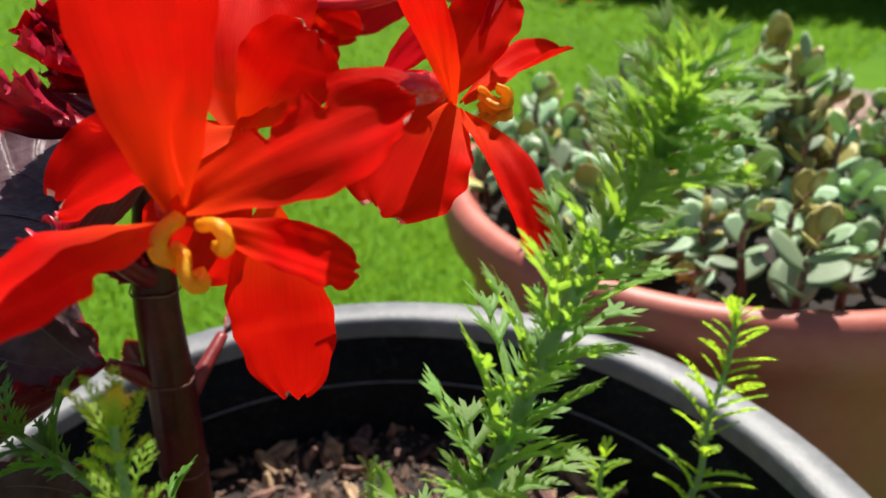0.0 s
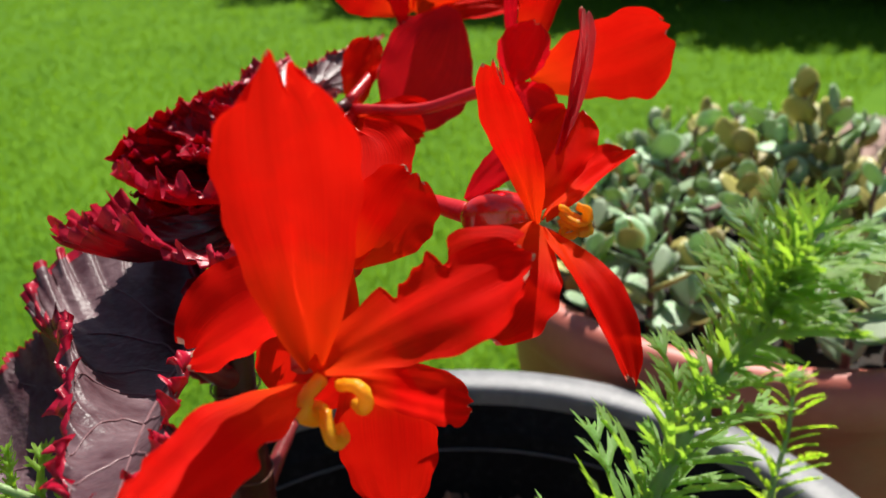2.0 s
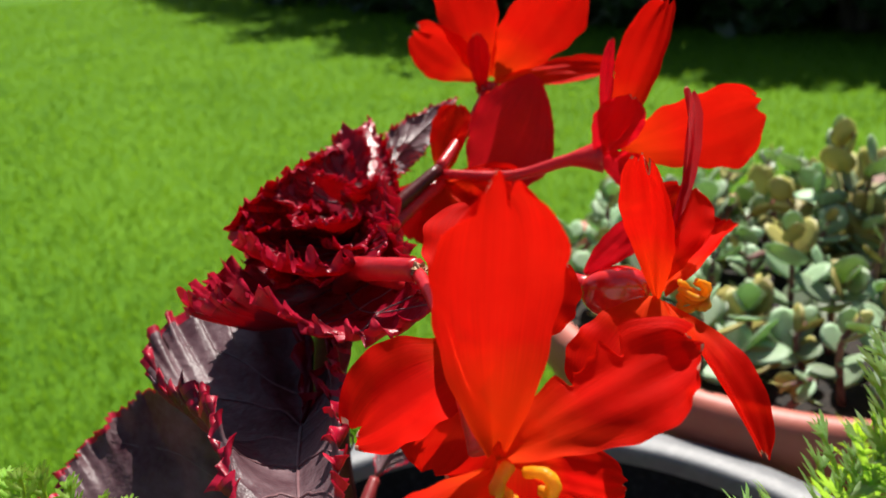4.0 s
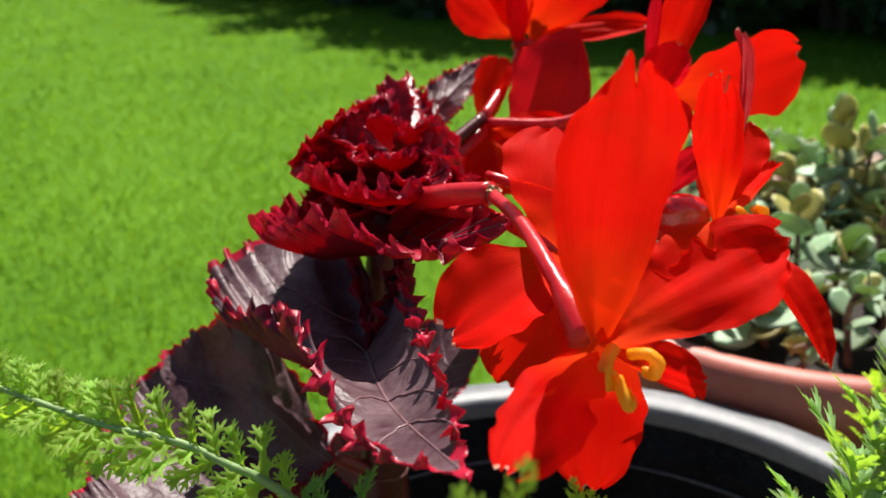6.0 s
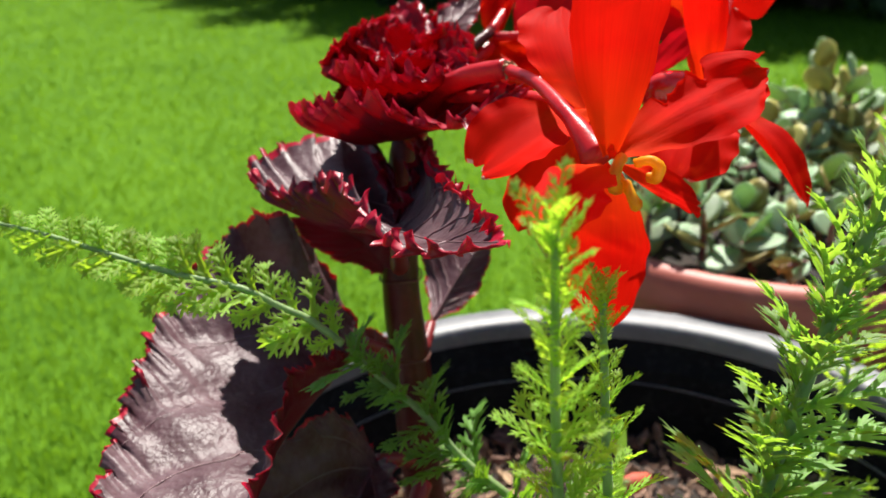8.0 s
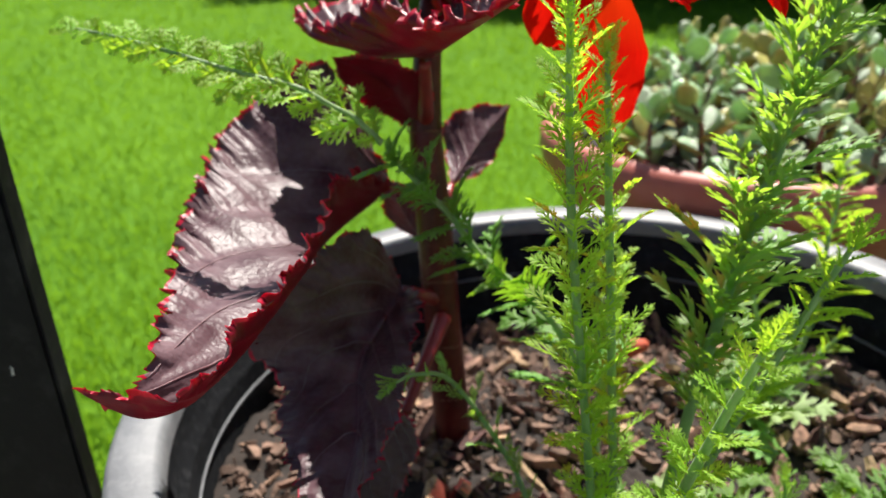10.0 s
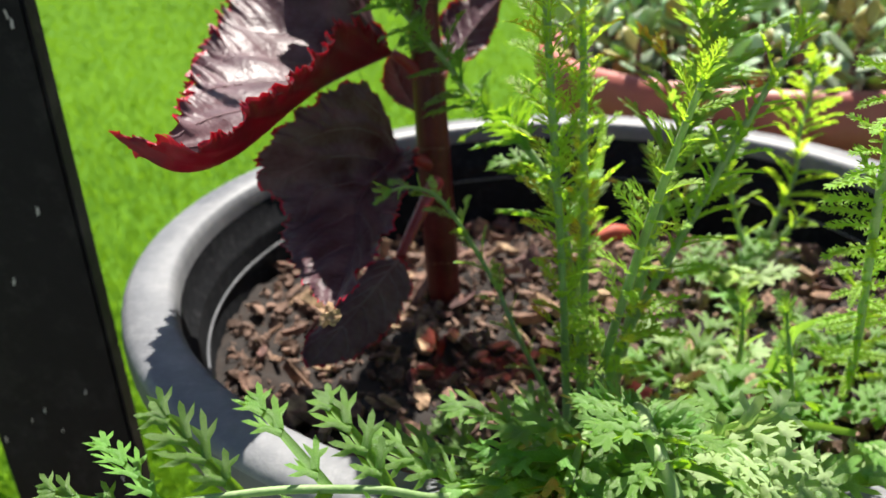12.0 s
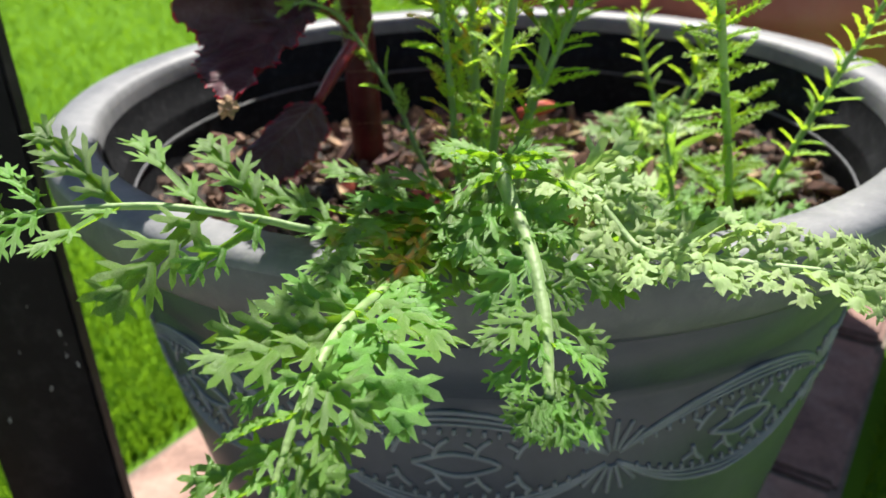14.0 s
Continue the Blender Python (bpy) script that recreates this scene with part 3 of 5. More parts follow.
def sedum(base, tip, size, warm, count, label):
    e = thing("sedum", base, label, "succulent", "sedum shoots in the terracotta pot")
    base, tip = Vector(base), Vector(tip)
    mid = base.lerp(tip, 0.5) + Vector((r.gauss(0, .006), r.gauss(0, .006), 0.01))
    v, f, u = tube([base, mid, tip], [0.0026, 0.002, 0.0012], 6, 8)
    hang("stem", obj_from("stem", v, f, M_TWIG, u), e)
    line = bez([base, mid, tip], 40)
    for k in range(count):
        g = 0.15 + 0.85 * k / (count - 1)
        p = line[min(39, int(g * 40))]
        t = (line[min(40, int(g * 40) + 1)] - p).normalized()
        ang = k * 2.4 + r.uniform(-.3, .3)
        q = t.to_track_quat("Z", "Y").to_matrix().to_4x4()
        s = size * (1.05 - 0.45 * g ** 3) * r.uniform(0.8, 1.15)
        tilt = 18 + 45 * g ** 2 + r.uniform(-12, 12)
        m = Matrix.Translation(p) @ q @ Matrix.Rotation(ang, 4, "Z") @ Matrix.Rotation(radians(tilt), 4, "X") @ Matrix.Scale(s, 4)
        hang("leaf", r.choice(SED[1 if r.random() < warm else 0]), e, "", m)


for k in range(74):
    a, rr = k * 2.39996, 0.178 * math.sqrt((k + 0.5) / 74)
    b = TC + Vector((rr * math.cos(a) * 0.93, rr * math.sin(a) * 0.93, 0.300))
    t = b + Vector((math.cos(a) * r.uniform(0, .02), math.sin(a) * r.uniform(0, .02), r.uniform(0.018, 0.07) + 0.012 * (1 - rr / .165)))
    sedum(b, t, r.uniform(0.014, 0.029), 0.26, 9, "blue-green sedum shoot with round fleshy leaves")
for b, t in (((0.300, 0.36, 0.30), (0.273, 0.365, 0.412)), ((0.32, 0.35, 0.30), (0.290, 0.345, 0.398)), ((0.29, 0.35, 0.30), (0.257, 0.360, 0.378)), ((0.31, 0.33, 0.30), (0.281, 0.330, 0.367)), ((0.28, 0.36, 0.30), (0.244, 0.380, 0.363))):
    sedum(b, t, 0.030, 0.75, 12, "taller sedum shoot with large olive leaves flushed pink")
for b, t in (((0.275, 0.42, 0.315), (0.315, 0.395, 0.352)), ((0.24, 0.36, 0.31), (0.19, 0.30, 0.345))):
    v, f, u = tube([b, Vector(b).lerp(Vector(t), .5) + Vector((0, 0, .008)), t], [0.003, 0.0026, 0.002], 7, 8)
    simple_thing("twig", "bare reddish-brown sedum twig", "twig", v, f, u, M_TWIG)

# ---- begonia ----
def surface(P):
    """Grid of points (nu x nv x 3) to verts and faces with uvs."""
    nu, nv = P.shape[:2]
    u, v = np.meshgrid(np.linspace(0, 1, nu), np.linspace(0, 1, nv), indexing="ij")
    i, j = np.meshgrid(np.arange(nu - 1), np.arange(nv - 1), indexing="ij")
    a = (i * nv + j).ravel()
    return P.reshape(-1, 3), np.stack([a, a + 1, a + nv + 1, a + nv], 1).tolist(), np.stack([u.ravel(), v.ravel()], 1)


def petal(parent, base, tip, width, face, bend=0.0, cup=0.25, dents=(), seed=0, m=None, name="petal", label="", wide=0.62, fold=0.0, nibbles=()):
    b, t, n0 = np.array(base, float), np.array(tip, float), np.array(face, float)
    axis = t - b
    length = np.linalg.norm(axis)
    ax = axis / length
    side = np.cross(ax, n0)
    side /= np.linalg.norm(side)
    nrm = np.cross(side, ax)
    nu, nv = 72, 29
    u, v = np.meshgrid(np.linspace(0, 1, nu), np.linspace(-1, 1, nv), indexing="ij")
    grow = 0.14 + 0.86 * (1 - (1 - np.minimum(u / wide, 1)) ** 1.7)
    half = grow * np.sqrt(np.clip(1 - (np.clip(u - wide, 0, 1) / (1.02 - wide)) ** 2.4, 0, 1)) * width / 2
    rs = np.random.default_rng(100 + seed)
    ph = rs.uniform(0, 6.3, 6)
    edge = 1 + np.abs(v) ** 3 * (0.035 * np.sin(u * 9 + ph[0] + np.sign(v)) + 0.025 * np.sin(u * 31 + ph[1] * np.sign(v)))
    for sg, u0, depth, w in nibbles:
        edge = edge - np.where(v * sg > 0, np.abs(v) ** 2, 0) * depth * np.exp(-(np.abs(u - u0) / w) ** 3)
    stretch = 1 - 0.02 * np.sin(v * 7 + ph[2]) * u ** 4
    for v0, depth, w in dents:
        stretch = stretch - depth * np.exp(-((v - v0) / w) ** 2) * u ** 3
    lift = bend * length * np.sin(np.pi * u * 0.9) + cup * half * v * v * (0.6 + 0.6 * u) - fold * half * (1 - np.abs(v))
    lift = lift + 0.020 * length * np.sin(u * 6 + ph[3]) * np.sin(v * 3.5 + ph[4]) + 0.006 * length * np.sin(v * 11 + ph[5]) * u
    lift = lift + 0.045 * half * np.abs(v) ** 4 * (np.sin(u * 11 + ph[1] + 2 * np.sign(v)) + 0.6 * np.sin(u * 27 + ph[0] * np.sign(v)))
    P = b + (u * stretch)[..., None] * axis + (half * v * edge)[..., None] * side + lift[..., None] * nrm
    vs, fs, uv = surface(P)
    fm = []
    for i in range(nu - 1):
        for j in range(nv - 1):
            w = noise.noise(Vector((i * 0.35, j * 0.35, seed * 3.7)))
            rim = i >= nu - 2
            fm.append(1 if rim and w > 0.10 else 0)
    return hang(name, obj_from(name, vs, fs, [m or M_PETAL, M_EDGE], uv, fm), parent, label)


def curl(parent, at, way, size, seed, name="stigma", fat=1.0):
    """A hooked yellow stigma lobe with a knobbly end."""
    r = random.Random(seed)
    w = Vector(way).normalized()
    s = w.cross(Vector((r.gauss(0, 1), r.gauss(0, 1), r.gauss(0, 1)))).normalized()
    at = Vector(at)
    pts = [at, at + w * size * 0.6 + s * size * 0.25, at + w * size * 1.0 + s * size * 0.05, at + w * size * 0.95 - s * size * 0.42, at + w * size * 0.55 - s * size * 0.5]
    v, f, u = tube(pts, [size * 0.16 * fat, size * 0.17 * fat, size * 0.19 * fat, size * 0.22 * fat, size * 0.15 * fat], 9, 18)
    v = [p + Vector((noise.noise(p * 900), noise.noise(p * 900 + Vector((5, 0, 0))), noise.noise(p * 900 + Vector((0, 9, 0))))) * size * 0.06 for p in v]
    return hang(name, obj_from(name, v, f, M_ANTHER, u), parent, "knobbly orange-yellow stigma")


def stalk(parent, pts, radii, m=None, name="pedicel", label="glossy crimson pedicel"):
    v, f, u = tube(pts, radii, 12, 6 * len(pts))
    v = [p + Vector((noise.noise(p * 300), noise.noise(p * 300 + Vector((5, 0, 0))), 0)) * 0.0003 for p in v]
    return hang(name, obj_from(name, v, f, m or M_PEDICEL, u), parent, label)


def scar(parent, at, size, seed, m=None):
    """One crumpled papery lump."""
    verts, faces, uvs = [], [], []
    for i in range(11):
        for j in range(14):
            th, ph = math.pi * i / 10, 2 * math.pi * j / 14
            d = Vector((math.sin(th) * math.cos(ph), math.sin(th) * math.sin(ph), math.cos(th)))
            verts.append(Vector(at) + d * size * (0.75 + 0.55 * noise.noise(d * 2.3 + Vector((seed, 0, 0))) + 0.3 * noise.noise(d * 6 + Vector((0, seed, 0)))))
            uvs.append((i / 10, j / 14))
    for i in range(10):
        for j in range(14):
            faces.append((i * 14 + j, i * 14 + (j + 1) % 14, (i + 1) * 14 + (j + 1) % 14, (i + 1) * 14 + j))
    hang("dry_scar", obj_from("dry_scar", verts, faces, m or M_NODE, uvs, smooth=False), parent, "dry brown papery scar")


def flower(at, label):
    return thing("begonia_flower", at, label, "flower", "begonia flowers")


# front flower, open towards the path
F1 = Vector((0.002, -0.077, 0.473))
f = flower(F1, "fully open bright red begonia flower with nibbled petals")
petal(f, F1 + Vector((0.000, 0.001, 0.0)), (0.004, -0.0835, 0.5255), 0.0218, (0.10, -0.9, 0.35), -0.06, 0.22, ((0.32, 0.075, 0.12), (-0.95, 0.12, 0.3), (0.95, 0.06, 0.2)), 1, wide=0.66)
petal(f, F1, (0.0398, -0.0665, 0.4875), 0.0198, (0.0, -0.62, 0.78), 0.02, 0.10, ((-0.75, 0.05, 0.10), (0.9, 0.10, 0.3)), 2, wide=0.70, nibbles=((-1, 0.43, 0.42, 0.022), (-1, 0.50, 0.24, 0.05), (-1, 0.68, 0.50, 0.030), (-1, 0.58, 0.20, 0.03), (1, 0.9, 0.12, 0.04)))
petal(f, F1 + Vector((-0.001, -0.002, -0.001)), (-0.0185, -0.1095, 0.4695), 0.0150, (0.15, -0.30, 0.94), 0.03, 0.10, ((-0.6, 0.08, 0.2), (0.5, 0.05, 0.15)), 3, wide=0.55, nibbles=((-1, 0.42, 0.30, 0.05), (1, 0.62, 0.15, 0.08), (1, 0.8, 0.15, 0.04)))
petal(f, F1 + Vector((0.003, 0.003, -0.003)), (0.0280, -0.0625, 0.4545), 0.0112, (0.0, -0.60, 0.80), 0.01, 0.12, (), 4, wide=0.72, nibbles=((1, 0.8, 0.10, 0.03),))
petal(f, (0.0095, -0.0470, 0.4620), (0.0085, -0.0432, 0.4120), 0.0225, (-0.05, -0.95, -0.25), 0.02, 0.12, (), 5, wide=0.5)
for k, (at, way, size) in enumerate((((0.0040, -0.0800, 0.4735), (-0.4, -0.6, -0.7), 0.0062), ((0.0070, -0.0800, 0.4720), (0.8, -0.5, -0.1), 0.0052), ((0.0045, -0.0820, 0.4685), (0.3, -0.5, -0.8), 0.0052))):
    curl(f, at, way, size, k, fat=1.3)
NODE = Vector((-0.0135, -0.0165, 0.4830))
stalk(f, [NODE, NODE.lerp(F1, 0.35) + Vector((0.000, 0, 0.003)), NODE.lerp(F1, 0.72) + Vector((-0.001, 0, 0.002)), F1 + Vector((-0.001, 0.006, -0.002))], [0.0016, 0.0017, 0.0020, 0.0040])
scar(f, NODE, 0.0028, 3)

# flower behind the front one
F5 = Vector((0.004, -0.044, 0.476))
f = flower(F5, "half-hidden red begonia flower behind the front bloom")
petal(f, F5, (-0.026, -0.059, 0.465), 0.024, (0.0, -0.4, 0.9), 0.10, 0.3, ((0.2, 0.1, 0.2),), 11)
petal(f, F5, (0.003, -0.014, 0.498), 0.030, (0.0, -0.95, 0.1), 0.06, 0.15, ((0.6, 0.08, 0.2),), 12)
petal(f, F5 + Vector((0, 0.001, 0)), F5 + Vector((-0.016, 0.005, -0.034)), 0.022, (-0.2, -0.9, -0.3), 0.08, 0.2, (), 13)
petal(f, F5 + Vector((0.001, 0.001, 0)), F5 + Vector((0.0140, 0.0110, 0.0165)), 0.020, (0.1, -0.9, -0.3), 0.08, 0.2, (), 14)
stalk(f, [(-0.030, 0.012, 0.470), (-0.012, -0.010, 0.474), F5 + Vector((0, 0.004, -0.001))], [0.0018, 0.0018, 0.0034])

# flower on the right with bright stigmas
F2 = Vector((0.046, -0.012, 0.471))
f = flower(F2, "red begonia flower with vivid orange stigmas and curled petals")
petal(f, F2, (0.0355, -0.034, 0.5135), 0.0120, (-0.45, -0.85, 0.2), -0.06, 0.5, ((0.4, 0.08, 0.2),), 21)
petal(f, F2 + Vector((0.006, 0.012, 0.013)), (0.062, 0.032, 0.514), 0.0060, (0.5, -0.8, 0.2), 0.08, 0.8, (), 22, M_PETAL_DEEP)
petal(f, F2 + Vector((0.002, 0.002, 0)), (0.078, 0.033, 0.473), 0.012, (-0.2, -0.4, 0.9), 0.04, 0.5, (), 23)
petal(f, F2, (0.0300, -0.0340, 0.4530), 0.0290, (-0.25, -0.80, 0.55), 0.05, 0.10, ((0.6, 0.06, 0.2),), 24, wide=0.66)
petal(f, F2 + Vector((0.002, 0.001, -0.002)), (0.0625, -0.045, 0.4455), 0.0110, (0.35, -0.5, 0.8), 0.10, 0.7, ((0.2, 0.06, 0.3),), 25, wide=0.5)
petal(f, F2 + Vector((-0.001, 0.004, 0.001)), F2 + Vector((0.012, 0.020, 0.022)), 0.018, (-0.3, -0.9, 0.2), 0.04, 0.3, (), 26)
for k in range(6):
    curl(f, F2 + Vector((0.006, 0.002, -0.001 + 0.0022 * (k - 2.5) * 0.8)), (0.75, 0.25 - 0.1 * k, 0.25 - 0.12 * k), 0.0066, 30 + k, fat=0.85)
ov = ([], [], [])
c = Vector((0.037, -0.006, 0.471))
for i in range(13):
    for j in range(16):
        th, ph = math.pi * i / 12, 2 * math.pi * j / 16
        wing = 1 + 0.18 * math.cos(3 * ph)
        ov[0].append(c + Vector((math.cos(th) * 0.0095, math.sin(th) * math.cos(ph) * 0.0072 * wing, math.sin(th) * math.sin(ph) * 0.0068 * wing)))
        ov[2].append((i / 12, j / 16))
for i in range(12):
    for j in range(16):
        ov[1].append((i * 16 + j, i * 16 + (j + 1) % 16, (i + 1) * 16 + (j + 1) % 16, (i + 1) * 16 + j))
hang("ovary", obj_from("ovary", ov[0], ov[1], M_OVARY, ov[2]), f, "glossy swollen crimson ovary")
petal(f, (0.029, -0.004, 0.475), (0.044, -0.004, 0.489), 0.0085, (-0.3, -0.9, 0.2), 0.05, 0.1, (), 27, M_PETAL_DEEP, "ovary_wing", "flat crimson ovary wing")
stalk(f, [(-0.012, 0.030, 0.474), (0.010, 0.018, 0.470), c + Vector((-0.006, 0.001, 0))], [0.0017, 0.0018, 0.0030])

# top flower
F3 = Vector((0.010, 0.130, 0.501))
f = flower(F3, "uppermost red begonia flower seen from behind")
petal(f, F3 + Vector((0, 0.003, 0.003)), (-0.019, 0.135, 0.524), 0.022, (0.0, -0.95, -0.3), 0.06, 0.2, ((0.5, 0.18, 0.15),), 31)
petal(f, F3 + Vector((0, 0.004, 0.003)), (-0.001, 0.135, 0.549), 0.024, (0.0, -0.95, -0.2), 0.06, 0.2, (), 32)
petal(f, F3 + Vector((0.003, 0.003, 0.003)), (0.044, 0.125, 0.543), 0.030, (0.1, -0.95, -0.2), 0.06, 0.2, (), 33)
petal(f, F3 + Vector((0.003, 0.002, 0.001)), (0.060, 0.122, 0.507), 0.013, (0.1, -0.7, 0.7), 0.04, 0.3, (), 34)
petal(f, (0.028, 0.108, 0.508), (0.006, 0.092, 0.470), 0.036, (0.1, -0.95, -0.2), 0.06, 0.15, (), 35, M_PETAL_DEEP, wide=0.5)
petal(f, F3 + Vector((-0.002, -0.004, -0.002)), (0.007, 0.125, 0.523), 0.009, (-0.2, -0.9, 0.2), 0.03, 0.4, (), 36, M_PETAL_DEEP, "bract")
for k in range(3):
    curl(f, F3 + Vector((0.006 + 0.001 * k, 0.006, 0.010)), (0.2 * k, 0.1, 0.9), 0.006, 40 + k)
N3 = Vector((-0.010, 0.078, 0.482))
stalk(f, [N3, N3.lerp(F3, 0.5) + Vector((0.002, 0, 0)), F3 + Vector((0, -0.004, -0.004)), F3], [0.0020, 0.0022, 0.0042, 0.0050])

# flower hanging under the top one
F6 = N3 + Vector((0.000, 0.004, -0.006))
f = flower(F6, "deep red begonia flower hanging behind the leaves")
petal(f, F6, (-0.020, 0.075, 0.456), 0.022, (-0.1, -0.9, -0.3), 0.06, 0.2, (), 41, M_PETAL_DEEP)
petal(f, F6, (0.000, 0.070, 0.455), 0.030, (0.1, -0.9, -0.3), 0.06, 0.2, (), 42)
petal(f, F6, (-0.035, 0.080, 0.461), 0.018, (-0.1, -0.9, -0.2), 0.06, 0.2, (), 43, M_PETAL_DEEP)
petal(f, F6 + Vector((0, 0.004, 0)), (-0.002, 0.100, 0.500), 0.014, (-0.2, -0.9, 0.2), 0.04, 0.5, (), 44)
petal(f, F6, (0.018, 0.070, 0.481), 0.0075, (0.0, -0.6, 0.8), 0.06, 0.5, (), 45)
petal(f, F6, (0.016, 0.072, 0.471), 0.016, (0.0, -0.8, 0.5), 0.06, 0.2, (), 46)
stalk(f, [(-0.035, 0.050, 0.462), (-0.022, 0.065, 0.470), F6], [0.0022, 0.0022, 0.0030])

# flower to the upper right
F4 = Vector((0.046, 0.066, 0.488))
f = flower(F4, "red begonia flower in profile with a large rounded petal")
petal(f, F4 + Vector((0.004, 0, 0.004)), (0.064, 0.060, 0.537), 0.0150, (-0.5, -0.8, 0.2), 0.05, 0.5, (), 51, M_PETAL)
petal(f, F4 + Vector((0.001, 0, 0.002)), (0.048, 0.062, 0.526), 0.0048, (-0.5, -0.8, 0.2), 0.05, 0.8, (), 52, M_PETAL_DEEP)
petal(f, F4 + Vector((0.006, 0, 0.001)), (0.093, 0.055, 0.504), 0.032, (0.1, -0.95, -0.25), 0.04, 0.25, (), 53, wide=0.72)
petal(f, F4 + Vector((-0.002, -0.002, 0)), (0.053, 0.055, 0.509), 0.016, (-0.2, -0.95, -0.2), 0.04, 0.2, (), 54, M_PETAL_DEEP, "ovary_wing")
petal(f, F4 + Vector((-0.002, -0.001, 0)), (0.060, 0.055, 0.481), 0.013, (-0.1, -0.9, -0.2), -0.05, 0.3, (), 55, M_PETAL_DEEP)
for k in range(2):
    curl(f, F4 + Vector((0.012, 0.006, 0.005)), (0.5, 0.2, 0.5), 0.005, 60 + k)
stalk(f, [N3 + Vector((0.001, 0, -0.002)), N3.lerp(F4, 0.45) + Vector((0, -0.003, -0.004)), N3.lerp(F4, 0.8) + Vector((0, -0.001, -0.001)), F4 + Vector((0, 0, -0.001))], [0.0018, 0.0018, 0.0022, 0.0058])


# begonia plant: stems and leaves
plant = thing("begonia", (-0.05, 0.02, 0.252), "begonia plant with thick dark red stem and serrated maroon leaves", "begonia")
S0, S1, S2, S3 = Vector((-0.047, 0.010, 0.246)), Vector((-0.050, 0.022, 0.330)), Vector((-0.052, 0.034, 0.40)), Vector((-0.045, 0.045, 0.455))
v, fc, u = tube([S0, S0.lerp(S1, .5), S1, S1.lerp(S2, .5), S2, S3, Vector((-0.030, 0.060, 0.470)), N3], [0.0088, 0.0084, 0.0082, 0.0080, 0.0072, 0.0048, 0.0030, 0.0022], 16, 60)
hang("stem", obj_from("stem", v, fc, M_STEM, u), plant, "thick jointed dark red stem")
for k, zz in enumerate((0.275, 0.301, 0.332, 0.366, 0.398)):
    a = S0.lerp(S1, (zz - 0.246) / 0.084) if zz < 0.33 else S1.lerp(S2, (zz - 0.33) / 0.07)
    lump_pts = [a + Vector((math.cos(q) * 0.0083, math.sin(q) * 0.0083, 0.0006 * math.sin(3 * q))) for q in np.linspace(0, 2 * math.pi, 17)]
    v, fc, u = tube(lump_pts, [0.0004, 0.0004], 6, cap=False)
    hang("stem_node", obj_from("stem_node", v, fc, M_RING, u), plant, "pale brown node ring" if k == 0 else "")
stalk(plant, [S3 + Vector((0, 0, -0.01)), (-0.036, 0.020, 0.468), (-0.026, -0.004, 0.479), NODE + Vector((0, 0.001, 0))], [0.0042, 0.0036, 0.0032, 0.0030], name="branch", label="smooth red flowering branch")


def smooth_line(ctrl, u):
    """Points at u on a smooth line through the control rows (u, point)."""
    us = [c[0] for c in ctrl]
    n = len(us)
    dense = np.array([tuple(p) for p in bez([c[1] for c in ctrl], 60 * (n - 1))])
    x = np.interp(u, us, np.arange(n)) * 60
    return np.stack([np.interp(x, np.arange(len(dense)), dense[:, k]) for k in range(3)], 1)


